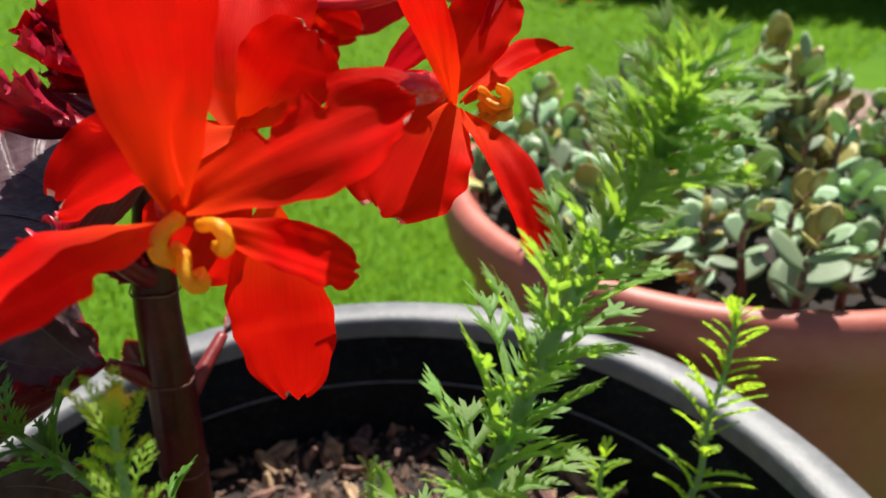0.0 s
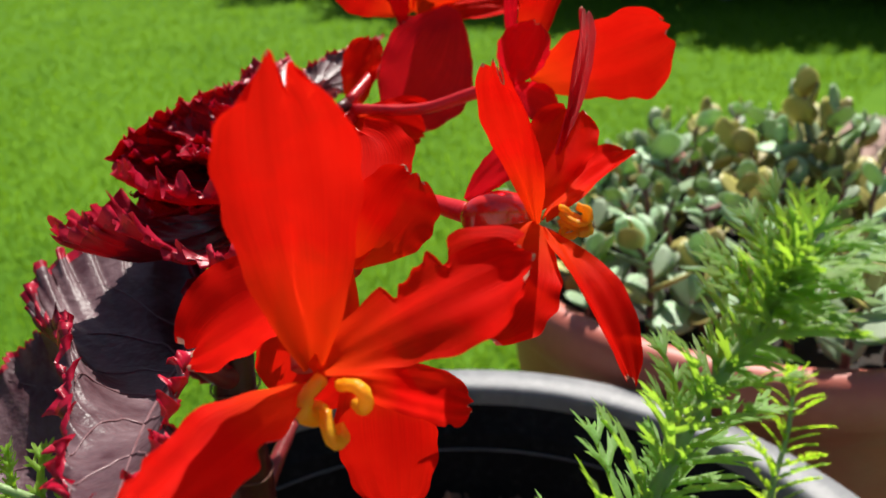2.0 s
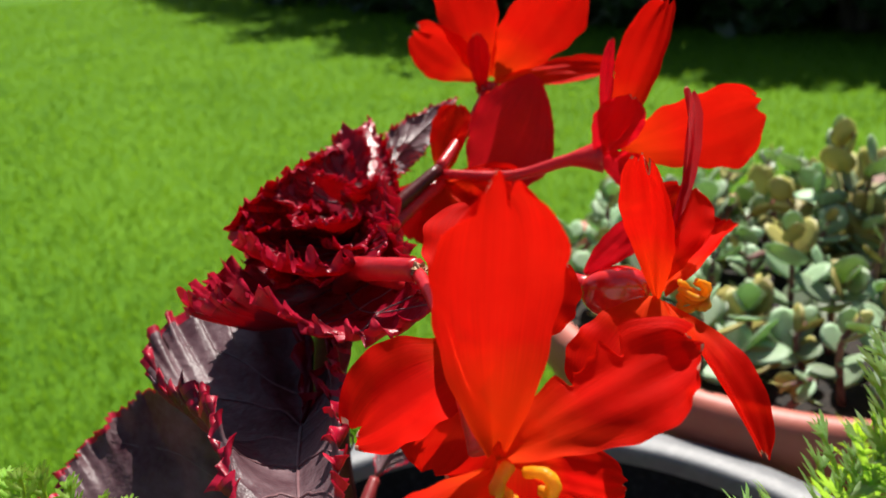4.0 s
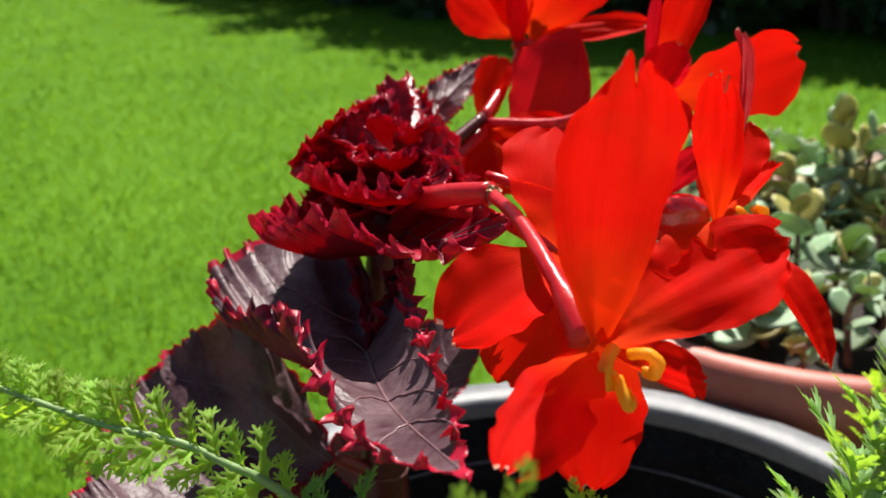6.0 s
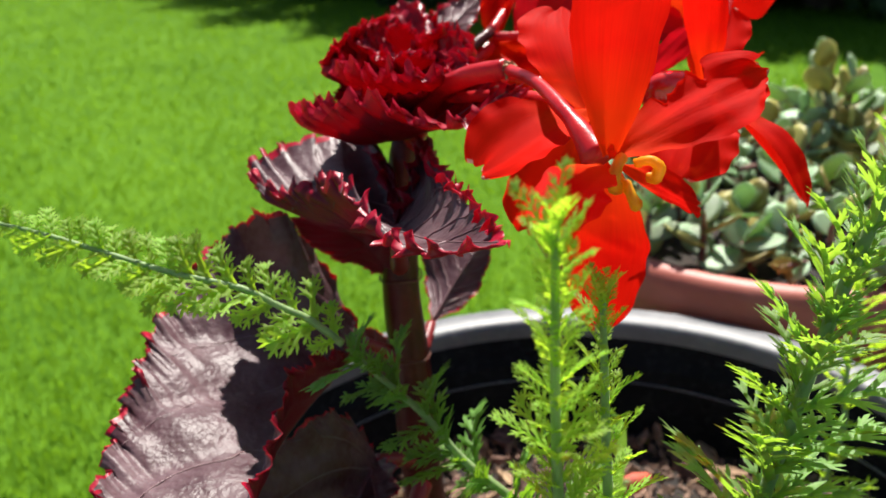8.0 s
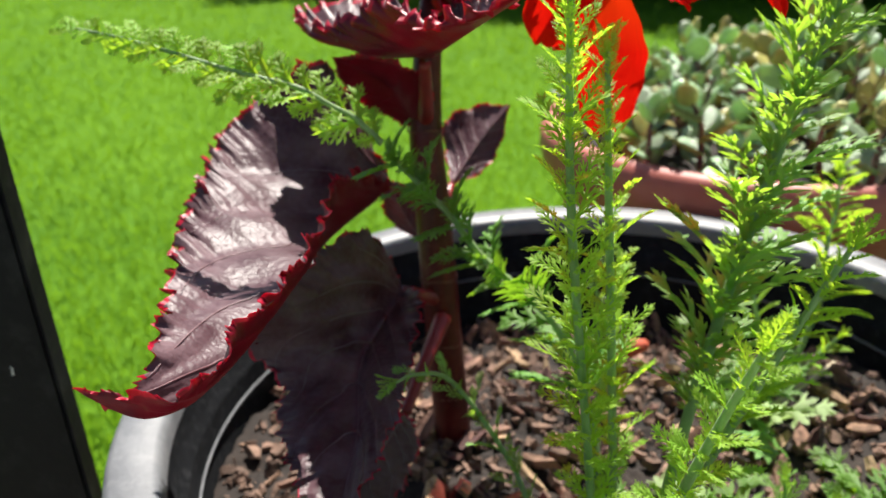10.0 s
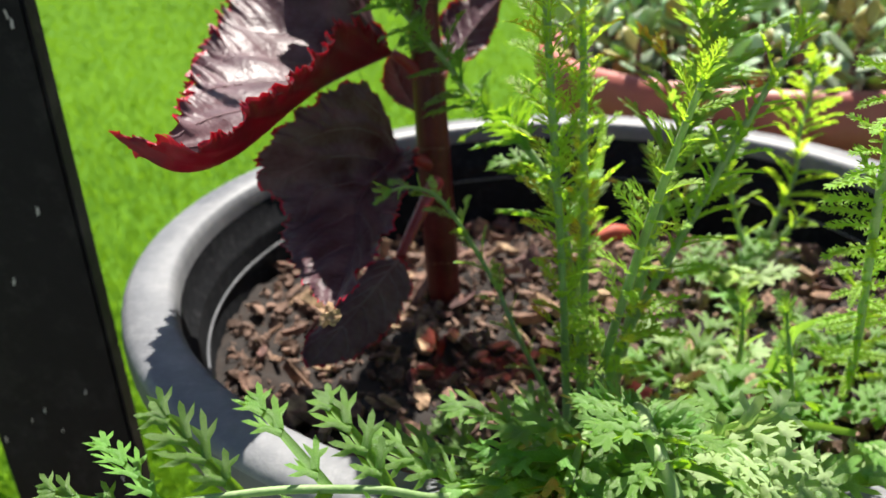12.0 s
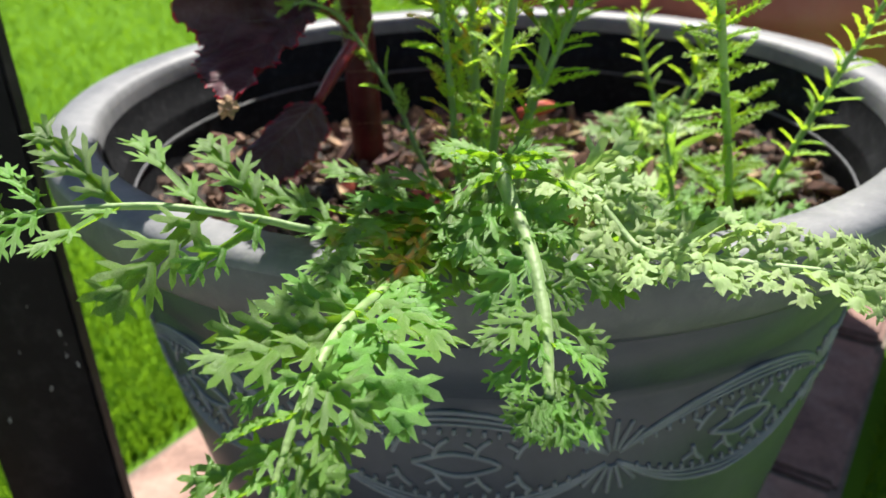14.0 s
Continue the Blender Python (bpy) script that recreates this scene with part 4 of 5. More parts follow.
def strip_leaf(mid, left, right, label, face=(0, -0.5, 0.85), young=False, tooth=0.0024, pitch=0.0030, frill=0.0016, bow=0.10, rim=0.0016, seed=0, quilt=0.012, veins=True, top=None, wave=0.0155):
    """A toothed begonia leaf between two margins and a midrib, all as rows (u, point)."""
    nu, nv = 400, 41
    u = np.linspace(0, 1, nu)
    q = np.linspace(-1, 1, nv)
    v = np.sign(q) * (1 - (1 - np.abs(q)) ** 1.5)
    rs = np.random.default_rng(700 + seed)
    M = smooth_line(mid, u)
    face = np.array(face, float)
    T = np.gradient(M, axis=0)
    T /= np.linalg.norm(T, axis=1)[:, None] + 1e-12
    P = np.zeros((nu, nv, 3))
    W = np.zeros((nu, nv))
    for sg, ctrl in ((-1, left), (1, right)):
        E = smooth_line(ctrl, u)
        out = E - M
        wid = np.linalg.norm(out, axis=1)
        od = out / (wid[:, None] + 1e-9)
        n = np.cross(T, od)
        n = np.where((n @ face)[:, None] < 0, -n, n)
        ker = np.ones(25) / 25
        n = np.stack([np.convolve(np.pad(n[:, k], 12, mode="edge"), ker, "valid") for k in range(3)], 1)
        n /= np.linalg.norm(n, axis=1)[:, None] + 1e-9
        te = np.gradient(E, axis=0)
        s = np.concatenate([[0], np.cumsum(np.linalg.norm(np.diff(E, axis=0), axis=1))])
        te /= np.linalg.norm(te, axis=1)[:, None] + 1e-12
        ow = od - te * (od * te).sum(1)[:, None]
        ow = ow / (np.linalg.norm(ow, axis=1)[:, None] + 1e-6)
        ph = rs.uniform(0, 6.3, 8)
        place = s / pitch + 0.6 * np.sin(s * 190 + ph[0])
        which = np.floor(place).astype(int)
        rnd = rs.uniform(0.35, 1.25, which.max() + 3)
        rup = rs.uniform(-0.7, 1.0, which.max() + 3)
        f = place - which
        saw = np.where(f < 0.72, f / 0.72, (1 - f) / 0.28) ** 1.25
        f2 = (s / (pitch * 4.7) + ph[1]) % 1.0
        saw2 = np.where(f2 < 0.6, f2 / 0.6, (1 - f2) / 0.4)
        amp = tooth * rnd[which] * np.clip(wid / 0.006, 0.25, 1)
        fold = frill * np.clip(wid / 0.012, 0.2, 1)
        cols = range(nv // 2 + 1) if sg < 0 else range(nv // 2, nv)
        vein_at = (u * 7.5 - ph[2])
        for j in cols:
            a = abs(v[j])
            k = a ** 9
            step_out = ow * ((amp * (saw - 0.55) + 1.1 * tooth * (saw2 - 0.8)) * k)[:, None] + te * (amp * saw * 0.55 * k)[:, None]
            lift = -bow * wid * 4 * a * (1 - a)
            lift = lift + fold * a ** 4 * np.sin(s * 2 * math.pi / wave + ph[3] + 0.8 * np.sin(s * 130)) + 0.45 * fold * a ** 6 * np.sin(s * 2 * math.pi / (0.4 * wave) + ph[4])
            lift = lift + amp * saw * rup[which] * 0.8 * k
            lift = lift + quilt * wid * np.sin(math.pi * ((vein_at - 2.2 * a) % 1.0)) * 4 * a * (1 - a) * 1.6
            P[:, j] = M + out * a + step_out + n * lift[:, None]
            W[:, j] = (1 - a) * wid
    du, dv = np.gradient(P, axis=0), np.gradient(P, axis=1)
    nn = np.cross(du, dv)
    nn /= np.linalg.norm(nn, axis=2)[..., None] + 1e-12
    if (nn @ face).sum() < 0:
        nn = -nn
    vs, fs, uv = surface(P)
    fade = np.clip(W / 0.002, 0.15, 1)[..., None]
    vs2 = (P - nn * 0.0006 * fade).reshape(-1, 3)
    c = len(vs)
    fs2 = [(g[3] + c, g[2] + c, g[1] + c, g[0] + c) for g in fs]
    wob = 1 + 0.5 * np.sin(np.arange(nu) * 0.21 + seed)
    edge = (W < rim * wob[:, None])[:-1, :-1].ravel() | (W < rim * wob[:, None])[1:, 1:].ravel()
    fm = np.concatenate([np.where(edge, 1, 0), np.where(edge, 1, 2)]).tolist()
    leaf = hang("leaf", obj_from("leaf", np.concatenate([vs, vs2]), fs + fs2, [top or (M_LEAF_YOUNG if young else M_LEAF), M_LEAF_EDGE, M_LEAF_UNDER], np.concatenate([uv, uv]), fm), plant, label)
    if veins:
        acc = ([], [], [])
        mc = nv // 2
        lines = [[(g, 0.0) for g in np.linspace(0.02, 0.97, 12)]]
        for u0, reach in ((0.02, 0.16), (0.05, 0.30), (0.16, 0.34), (0.32, 0.32), (0.50, 0.28), (0.68, 0.20)):
            for sg in (-1, 1):
                lines.append([(u0 + reach * g ** 1.2, sg * 0.93 * g) for g in np.linspace(0.0, 1, 9)])
        for k, ln in enumerate(lines):
            pts = []
            for g, h in ln:
                iu, iv = min(nu - 1, int(round(g * (nu - 1)))), int(np.argmin(np.abs(v - h)))
                pts.append(Vector(P[iu, iv] + nn[iu, iv] * 0.00005))
            lump(acc, *tube(pts, [0.0007, 0.0004, 0.00012] if k == 0 else [0.0004, 0.00025, 0.0001], 6, 18))
        hang("vein", obj_from("vein", acc[0], acc[1], M_VEIN, acc[2]), leaf, "raised reddish veins")
    return leaf


def petiole(a, b, sag=0.0, r0=0.0030, r1=0.0022):
    a, b = Vector(a), Vector(b)
    stalk(plant, [a, a.lerp(b, 0.5) + Vector((0, 0, -sag)), b], [r0 * 1.3, r0, r1], M_PETIOLE, "petiole", "translucent red petiole")


# bowl-shaped middle leaf
J = (-0.0505, -0.004, 0.433)
TIP = (-0.0236, -0.1045, 0.4655)
strip_leaf([(0, J), (0.5, (-0.040, -0.055, 0.4475)), (1, TIP)],
           [(0, J), (0.04, (-0.062, 0.048, 0.450)), (0.11, (-0.085, 0.044, 0.452)), (0.18, (-0.100, 0.030, 0.4504)), (0.25, (-0.0975, 0.007, 0.448)), (0.36, (-0.0785, -0.0122, 0.4508)), (0.52, (-0.0640, -0.036, 0.4600)), (0.66, (-0.0535, -0.062, 0.4550)), (0.82, (-0.0446, -0.0827, 0.4567)), (1, TIP)],
           [(0, J), (0.10, (-0.040, 0.034, 0.452)), (0.32, (-0.0365, -0.0118, 0.4565)), (0.60, (-0.0290, -0.0556, 0.4612)), (0.85, (-0.0245, -0.0850, 0.4630)), (1, TIP)],
           "maroon bowl-shaped leaf with crimson frilled edge", frill=0.0026, tooth=0.0034, pitch=0.0028, bow=0.10, rim=0.0024, seed=1, wave=0.011)
petiole((-0.052, 0.034, 0.400), (-0.0505, -0.002, 0.432), 0.002)
# crimson frilled leaves above it
TIP = (-0.0088, -0.0251, 0.4785)
strip_leaf([(0, (-0.045, 0.048, 0.455)), (0.55, (-0.031, 0.004, 0.463)), (1, TIP)],
           [(0, (-0.045, 0.048, 0.455)), (0.15, (-0.070, 0.050, 0.464)), (0.36, (-0.080, -0.001, 0.4715)), (0.55, (-0.0572, -0.0108, 0.4779)), (0.70, (-0.0450, -0.0203, 0.4731)), (0.81, (-0.0364, -0.0220, 0.4705)), (0.92, (-0.0222, -0.0281, 0.4729)), (1, TIP)],
           [(0, (-0.045, 0.048, 0.455)), (0.2, (-0.035, 0.050, 0.478)), (0.5, (-0.022, 0.020, 0.482)), (0.82, (-0.0131, -0.0178, 0.4794)), (1, TIP)],
           "young crimson leaf with toothed frilled edge", young=True, frill=0.0026, wave=0.0085, tooth=0.0026, pitch=0.0023, bow=0.16, rim=0.0020, seed=2)
TIP = (-0.0251, 0.0021, 0.4794)
strip_leaf([(0, (-0.042, 0.062, 0.462)), (0.5, (-0.038, 0.030, 0.470)), (1, TIP)],
           [(0, (-0.042, 0.062, 0.462)), (0.2, (-0.064, 0.060, 0.477)), (0.45, (-0.0715, 0.028, 0.4815)), (0.75, (-0.0500, -0.0032, 0.4831)), (1, TIP)],
           [(0, (-0.042, 0.062, 0.462)), (0.3, (-0.030, 0.050, 0.487)), (0.65, (-0.021, 0.025, 0.488)), (1, TIP)],
           "young crimson leaf with toothed frilled edge", young=True, frill=0.0026, wave=0.0085, tooth=0.0027, pitch=0.0023, bow=0.18, rim=0.0020, seed=3)
TIP = (-0.0380, 0.1250, 0.4915)
strip_leaf([(0, (-0.042, 0.070, 0.464)), (0.5, (-0.043, 0.085, 0.476)), (1, TIP)],
           [(0, (-0.042, 0.070, 0.464)), (0.2, (-0.0687, 0.0229, 0.4833)), (0.45, (-0.0590, 0.0507, 0.4915)), (0.75, (-0.0492, 0.0800, 0.4908)), (1, TIP)],
           [(0, (-0.042, 0.070, 0.464)), (0.3, (-0.0254, 0.0453, 0.4776)), (0.7, (-0.0259, 0.0897, 0.4801)), (1, TIP)],
           "upright crimson leaf with dark shining top", young=True, frill=0.0026, wave=0.0085, tooth=0.0026, pitch=0.0024, bow=0.14, rim=0.0020, seed=4)
TIP = (-0.0025, 0.1531, 0.4935)
strip_leaf([(0, (-0.0347, 0.0758, 0.4728)), (0.5, (-0.0245, 0.1119, 0.4815)), (1, TIP)],
           [(0, (-0.0347, 0.0758, 0.4728)), (0.5, (-0.0315, 0.1145, 0.4878)), (0.8, (-0.0164, 0.1349, 0.4928)), (1, TIP)],
           [(0, (-0.0347, 0.0758, 0.4728)), (0.5, (-0.0191, 0.1065, 0.4765)), (0.8, (-0.0109, 0.1286, 0.4827)), (1, TIP)],
           "narrow dark maroon leaf", frill=0.0016, tooth=0.0022, bow=0.10, rim=0.0014, seed=5)
petiole((-0.046, 0.042, 0.440), (-0.045, 0.048, 0.455))
petiole((-0.046, 0.048, 0.450), (-0.042, 0.066, 0.463))
petiole((-0.044, 0.050, 0.452), (-0.0347, 0.0758, 0.4728), 0, 0.002, 0.0014)


def young_leaf(tip, width, seed, base=(-0.046, 0.056, 0.455)):
    """A small folded crimson leaf with a frilled margin."""
    b, t = Vector(base), Vector(tip)
    sd = (t - b).cross(Vector((0, -0.4, 0.9))).normalized() * width
    up = Vector((0, 0, width * 0.55))
    strip_leaf([(0, b), (0.5, b.lerp(t, 0.5)), (1, t)], [(0, b), (0.25, b.lerp(t, 0.25) - sd * 0.9 + up), (0.6, b.lerp(t, 0.6) - sd + up), (1, t)],
               [(0, b), (0.25, b.lerp(t, 0.25) + sd * 0.9 + up), (0.6, b.lerp(t, 0.6) + sd + up), (1, t)],
               "small folded crimson leaf with a frilled edge", young=True, frill=0.0018, tooth=0.0022, pitch=0.0021, rim=0.0016, wave=0.007, seed=seed, veins=False)


young_leaf((-0.070, 0.028, 0.4695), 0.010, 31)
young_leaf((-0.054, 0.000, 0.4725), 0.011, 32)
young_leaf((-0.040, -0.006, 0.4755), 0.010, 33)
young_leaf((-0.069, 0.070, 0.480), 0.011, 35, (-0.042, 0.075, 0.462))
young_leaf((-0.057, 0.085, 0.489), 0.009, 36, (-0.040, 0.080, 0.466))
young_leaf((-0.042, 0.020, 0.485), 0.010, 39, (-0.044, 0.062, 0.460))
young_leaf((-0.030, 0.010, 0.4800), 0.008, 40, (-0.043, 0.050, 0.464))
young_leaf((-0.052, 0.024, 0.4820), 0.008, 41, (-0.044, 0.060, 0.466))
young_leaf((-0.062, 0.040, 0.4860), 0.008, 42, (-0.044, 0.066, 0.468))
young_leaf((-0.046, 0.046, 0.4920), 0.007, 43, (-0.042, 0.072, 0.470))
young_leaf((-0.030, 0.040, 0.4900), 0.007, 44, (-0.040, 0.068, 0.470))
young_leaf((-0.046, 0.100, 0.4960), 0.007, 45, (-0.040, 0.085, 0.472))
# large folded leaf low on the left: one half lies open to the sun, the other is folded up against it
J = (-0.0670, 0.0200, 0.3770)
TIP = (-0.1300, -0.1510, 0.3915)
strip_leaf([(0, J), (0.28, (-0.0880, -0.0360, 0.3775)), (0.48, (-0.0938, -0.0825, 0.3806)), (0.75, (-0.1069, -0.1261, 0.3763)), (0.93, (-0.1180, -0.1450, 0.3790)), (1, TIP)],
           [(0, J), (0.03, (-0.0797, 0.0315, 0.4037)), (0.08, (-0.0940, 0.0240, 0.4315)), (0.14, (-0.1165, 0.0328, 0.4215)), (0.22, (-0.1371, 0.0201, 0.4045)), (0.34, (-0.1375, -0.0150, 0.3990)), (0.50, (-0.1375, -0.0510, 0.3885)), (0.70, (-0.1212, -0.1278, 0.3898)), (0.88, (-0.1220, -0.1461, 0.3858)), (1, TIP)],
           [(0, J), (0.12, (-0.0745, -0.0222, 0.3973)), (0.28, (-0.0840, -0.0380, 0.4000)), (0.42, (-0.0854, -0.0790, 0.3980)), (0.58, (-0.0915, -0.1091, 0.3944)), (0.72, (-0.0990, -0.1284, 0.3931)), (0.86, (-0.1059, -0.1465, 0.3871)), (1, TIP)],
           "large folded maroon leaf catching sun and dappled shade", frill=0.0016, tooth=0.0028, pitch=0.0027, bow=0.07, rim=0.0008, seed=6, quilt=0.03)
petiole((-0.052, 0.026, 0.362), J, -0.001)
# hanging leaf and the small one under it
J = (-0.0655, 0.0040, 0.3345)
TIP = (-0.0825, -0.1340, 0.3270)
strip_leaf([(0, J), (0.4, (-0.0795, -0.0450, 0.3315)), (0.7, (-0.0785, -0.0900, 0.3290)), (1, TIP)],
           [(0, J), (0.03, (-0.0690, 0.0030, 0.3460)), (0.09, (-0.0754, -0.0148, 0.3710)), (0.18, (-0.0888, -0.0323, 0.3751)), (0.32, (-0.1100, -0.0640, 0.3640)), (0.42, (-0.1185, -0.0580, 0.3450)), (0.54, (-0.1080, -0.0620, 0.3320)), (0.66, (-0.1070, -0.0800, 0.3290)), (0.85, (-0.0955, -0.1120, 0.3287)), (1, TIP)],
           [(0, J), (0.12, (-0.0570, -0.0050, 0.3390)), (0.28, (-0.0575, -0.0400, 0.3430)), (0.55, (-0.0623, -0.0861, 0.3409)), (0.72, (-0.0675, -0.1051, 0.3375)), (0.9, (-0.0745, -0.1270, 0.3340)), (1, TIP)],
           "hanging maroon leaf with a dry brown tip", frill=0.0012, tooth=0.0024, bow=-0.03, rim=0.0005, seed=8, face=(-0.2, -0.6, 0.7), quilt=0.03)
petiole((-0.050, 0.018, 0.322), J, 0.0)
scar(plant, (-0.0825, -0.1345, 0.3270), 0.0040, 9)
J = (-0.0660, -0.0370, 0.3000)
TIP = (-0.1023, -0.0851, 0.2761)
strip_leaf([(0, J), (0.5, (-0.0825, -0.0595, 0.2888)), (1, TIP)],
           [(0, J), (0.2, (-0.0782, -0.0410, 0.3003)), (0.55, (-0.0949, -0.0629, 0.2887)), (0.85, (-0.1047, -0.0787, 0.2829)), (1, TIP)],
           [(0, J), (0.25, (-0.0606, -0.0404, 0.2897)), (0.55, (-0.0680, -0.0566, 0.2784)), (0.82, (-0.0847, -0.0754, 0.2733)), (1, TIP)],
           "small shaded maroon leaf near the soil", frill=0.0010, tooth=0.0016, bow=-0.05, rim=0.0008, seed=10, face=(-0.3, -0.8, 0.5))
petiole((-0.049, 0.008, 0.318), J, -0.001)
# small leaves behind the stem
J, TIP = (-0.0420, 0.0600, 0.3620), (-0.0100, 0.0900, 0.3930)
strip_leaf([(0, J), (0.5, (-0.0270, 0.0790, 0.3770)), (1, TIP)],
           [(0, J), (0.25, (-0.0440, 0.0850, 0.3720)), (0.5, (-0.0430, 0.0950, 0.3860)), (0.8, (-0.026, 0.097, 0.3925)), (1, TIP)],
           [(0, J), (0.35, (-0.0250, 0.0700, 0.3650)), (0.7, (-0.0150, 0.0800, 0.3760)), (1, TIP)],
           "small maroon leaf with pale upper side", frill=0.0008, tooth=0.0012, rim=0.0010, seed=11)
petiole((-0.051, 0.028, 0.350), J)
J, TIP = (-0.0540, 0.0340, 0.3960), (-0.0860, 0.0060, 0.4345)
strip_leaf([(0, J), (0.5, (-0.0660, 0.0230, 0.4190)), (1, TIP)],
           [(0, J), (0.35, (-0.0760, 0.0300, 0.4080)), (0.75, (-0.0850, 0.0200, 0.4210)), (1, TIP)],
           [(0, J), (0.35, (-0.0480, 0.0160, 0.4200)), (0.75, (-0.0680, 0.0080, 0.4340)), (1, TIP)],
           "small red-backed leaf beside the stem", frill=0.0008, tooth=0.0014, rim=0.0010, seed=12, top=M_LEAF_UNDER)
J, TIP = (-0.0560, 0.0360, 0.3430), (-0.0700, 0.0420, 0.3720)
strip_leaf([(0, J), (0.5, (-0.0640, 0.0400, 0.3560)), (1, TIP)],
           [(0, J), (0.4, (-0.0720, 0.0420, 0.3520)), (0.8, (-0.0740, 0.0430, 0.3650)), (1, TIP)],
           [(0, J), (0.4, (-0.0570, 0.0400, 0.3600)), (0.8, (-0.0630, 0.0420, 0.3700)), (1, TIP)],
           "small pale mauve leaf behind the stem", frill=0.0006, tooth=0.0010, rim=0.0006, seed=16)


# ---- yarrow ----
def yarrow_leaf(seed, lobes=5, spread=0.32, fat=0.05, teeth=3, wing=0.022, ang=46.0):
    """A feathery leaf, one unit long along +y: a winged midrib with paired wedge lobes that end in pointed teeth."""
    r = random.Random(seed)
    verts, faces = [], []
    bend, fold = r.uniform(0.05, 0.25), r.uniform(0.10, 0.40)
    sweep = r.uniform(-0.06, 0.06)

    def at(x, y, z=0.0):
        return (x + sweep * y * y, y, z - bend * (y - 0.45) ** 2 * 1.6 + bend * 0.32 + fold * abs(x) - 0.4 * x * x)

    def lobe(x, y, a, length, w, n):
        o = len(verts)
        c, s = math.cos(a), math.sin(a)
        tw = r.uniform(-0.25, 0.25)

        def put(g, e, h=0.0):
            verts.append(at(x + c * length * g - s * w * e, y + s * length * g + c * w * e, h * w + tw * w * e))

        side = 1.25 if n > 2 else 0.85
        g1, g2 = r.uniform(0.80, 0.96), r.uniform(0.80, 0.96)
        put(-0.08, -0.50), put(-0.08, 0.0, 0.45), put(-0.08, 0.50)
        put(0.36, -0.50), put(0.36, 0.0, 0.55), put(0.36, 0.50)
        put(0.60, -0.34), put(0.60, 0.34)
        put(g1, -side * 1.15, -0.15), put(1.13, r.uniform(-.2, .2), -0.1), put(g2, side * 1.15, -0.15)
        put(0.58, -side * 0.92), put(0.58, side * 0.92), put(0.92, -0.36), put(0.92, 0.36)
        for q in ((0, 1, 4, 3), (1, 2, 5, 4), (3, 4, 6), (4, 5, 7), (4, 7, 6), (3, 6, 8, 11), (5, 12, 10, 7), (6, 7, 14, 13), (13, 14, 9)):
            faces.append(tuple(o + i for i in q))

    n = 10
    for i in range(n + 1):
        y = i / n
        w = wing * (1.1 - 0.5 * y)
        verts.extend([at(-w, y), at(0, y, -wing * 0.8 * (1 - y * .6)), at(w, y)])
    for i in range(n):
        a = i * 3
        faces.extend([(a, a + 1, a + 4, a + 3), (a + 1, a + 2, a + 5, a + 4)])
    for k in range(lobes):
        g = k / (lobes - 1)
        y = 0.16 + 0.70 * g
        ln = spread * (math.sin(math.pi * (0.24 + 0.56 * g)) ** 0.8)
        for sg in (1, -1):
            if r.random() < 0.05:
                continue
            an = math.radians(ang + r.uniform(-7, 7) + 10 * g)
            lobe(wing * .4 * sg, y + r.uniform(-.02, .02) + (0.035 if sg > 0 else 0), an if sg > 0 else math.pi - an, ln * r.uniform(0.82, 1.15), fat, teeth)
    lobe(0, 0.90, math.pi / 2, 0.17, fat * 1.1, 3)
    return verts, faces


YL = [[obj_from("yarrow_leaf", *yarrow_leaf(k, 6, 0.26 + 0.03 * (k % 2), 0.042, 3), M_YARROW) for k in range(6)],
      [obj_from("yarrow_leaf", *yarrow_leaf(k, 3, 0.34, 0.150, 3, 0.130), M_YARROW_PALE) for k in range(5)],
      [obj_from("yarrow_leaf", *yarrow_leaf(k, 4 + k % 2, 0.40 + 0.05 * (k % 2), 0.086, 3, 0.045, 46), M_YARROW_SHADE) for k in range(6)],
      [obj_from("yarrow_leaf", *yarrow_leaf(k, 3 + k % 2, 0.38 + 0.03 * (k % 3), 0.112, 3, 0.095, 44), M_YARROW_SHADE) for k in range(6)],
      [obj_from("yarrow_leaf", *yarrow_leaf(k, 4, 0.30 + 0.04 * (k % 2), 0.080, 3, 0.050, 48), M_YARROW_SHADE) for k in range(6)],
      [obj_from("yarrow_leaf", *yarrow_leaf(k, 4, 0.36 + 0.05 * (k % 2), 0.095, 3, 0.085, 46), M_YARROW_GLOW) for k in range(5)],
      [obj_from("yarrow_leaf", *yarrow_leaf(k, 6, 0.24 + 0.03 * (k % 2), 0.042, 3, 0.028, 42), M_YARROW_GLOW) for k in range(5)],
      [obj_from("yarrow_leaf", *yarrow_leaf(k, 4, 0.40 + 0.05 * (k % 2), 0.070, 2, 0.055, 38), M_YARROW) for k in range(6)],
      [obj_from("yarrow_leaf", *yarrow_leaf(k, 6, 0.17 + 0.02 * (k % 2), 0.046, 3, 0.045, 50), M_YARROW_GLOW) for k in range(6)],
      [obj_from("yarrow_leaf", *yarrow_leaf(k, 4, 0.42 + 0.05 * (k % 2), 0.082, 3, 0.050, 44), M_YARROW) for k in range(6)]]
YR = random.Random(77)


def frond(parent, p, way, up, size, pale=False, twist=0.0, name="leaf", label=""):
    y = Vector(way).normalized()
    x = y.cross(Vector(up))
    if x.length < 1e-3:
        x = y.orthogonal()
    x.normalize()
    z = x.cross(y)
    m = Matrix(((x.x, y.x, z.x, p[0]), (x.y, y.y, z.y, p[1]), (x.z, y.z, z.z, p[2]), (0, 0, 0, 1)))
    m = m @ Matrix.Rotation(twist, 4, "Y") @ Matrix.Scale(size, 4)
    return hang(name, YR.choice(YL[int(pale)]), parent, label, m)


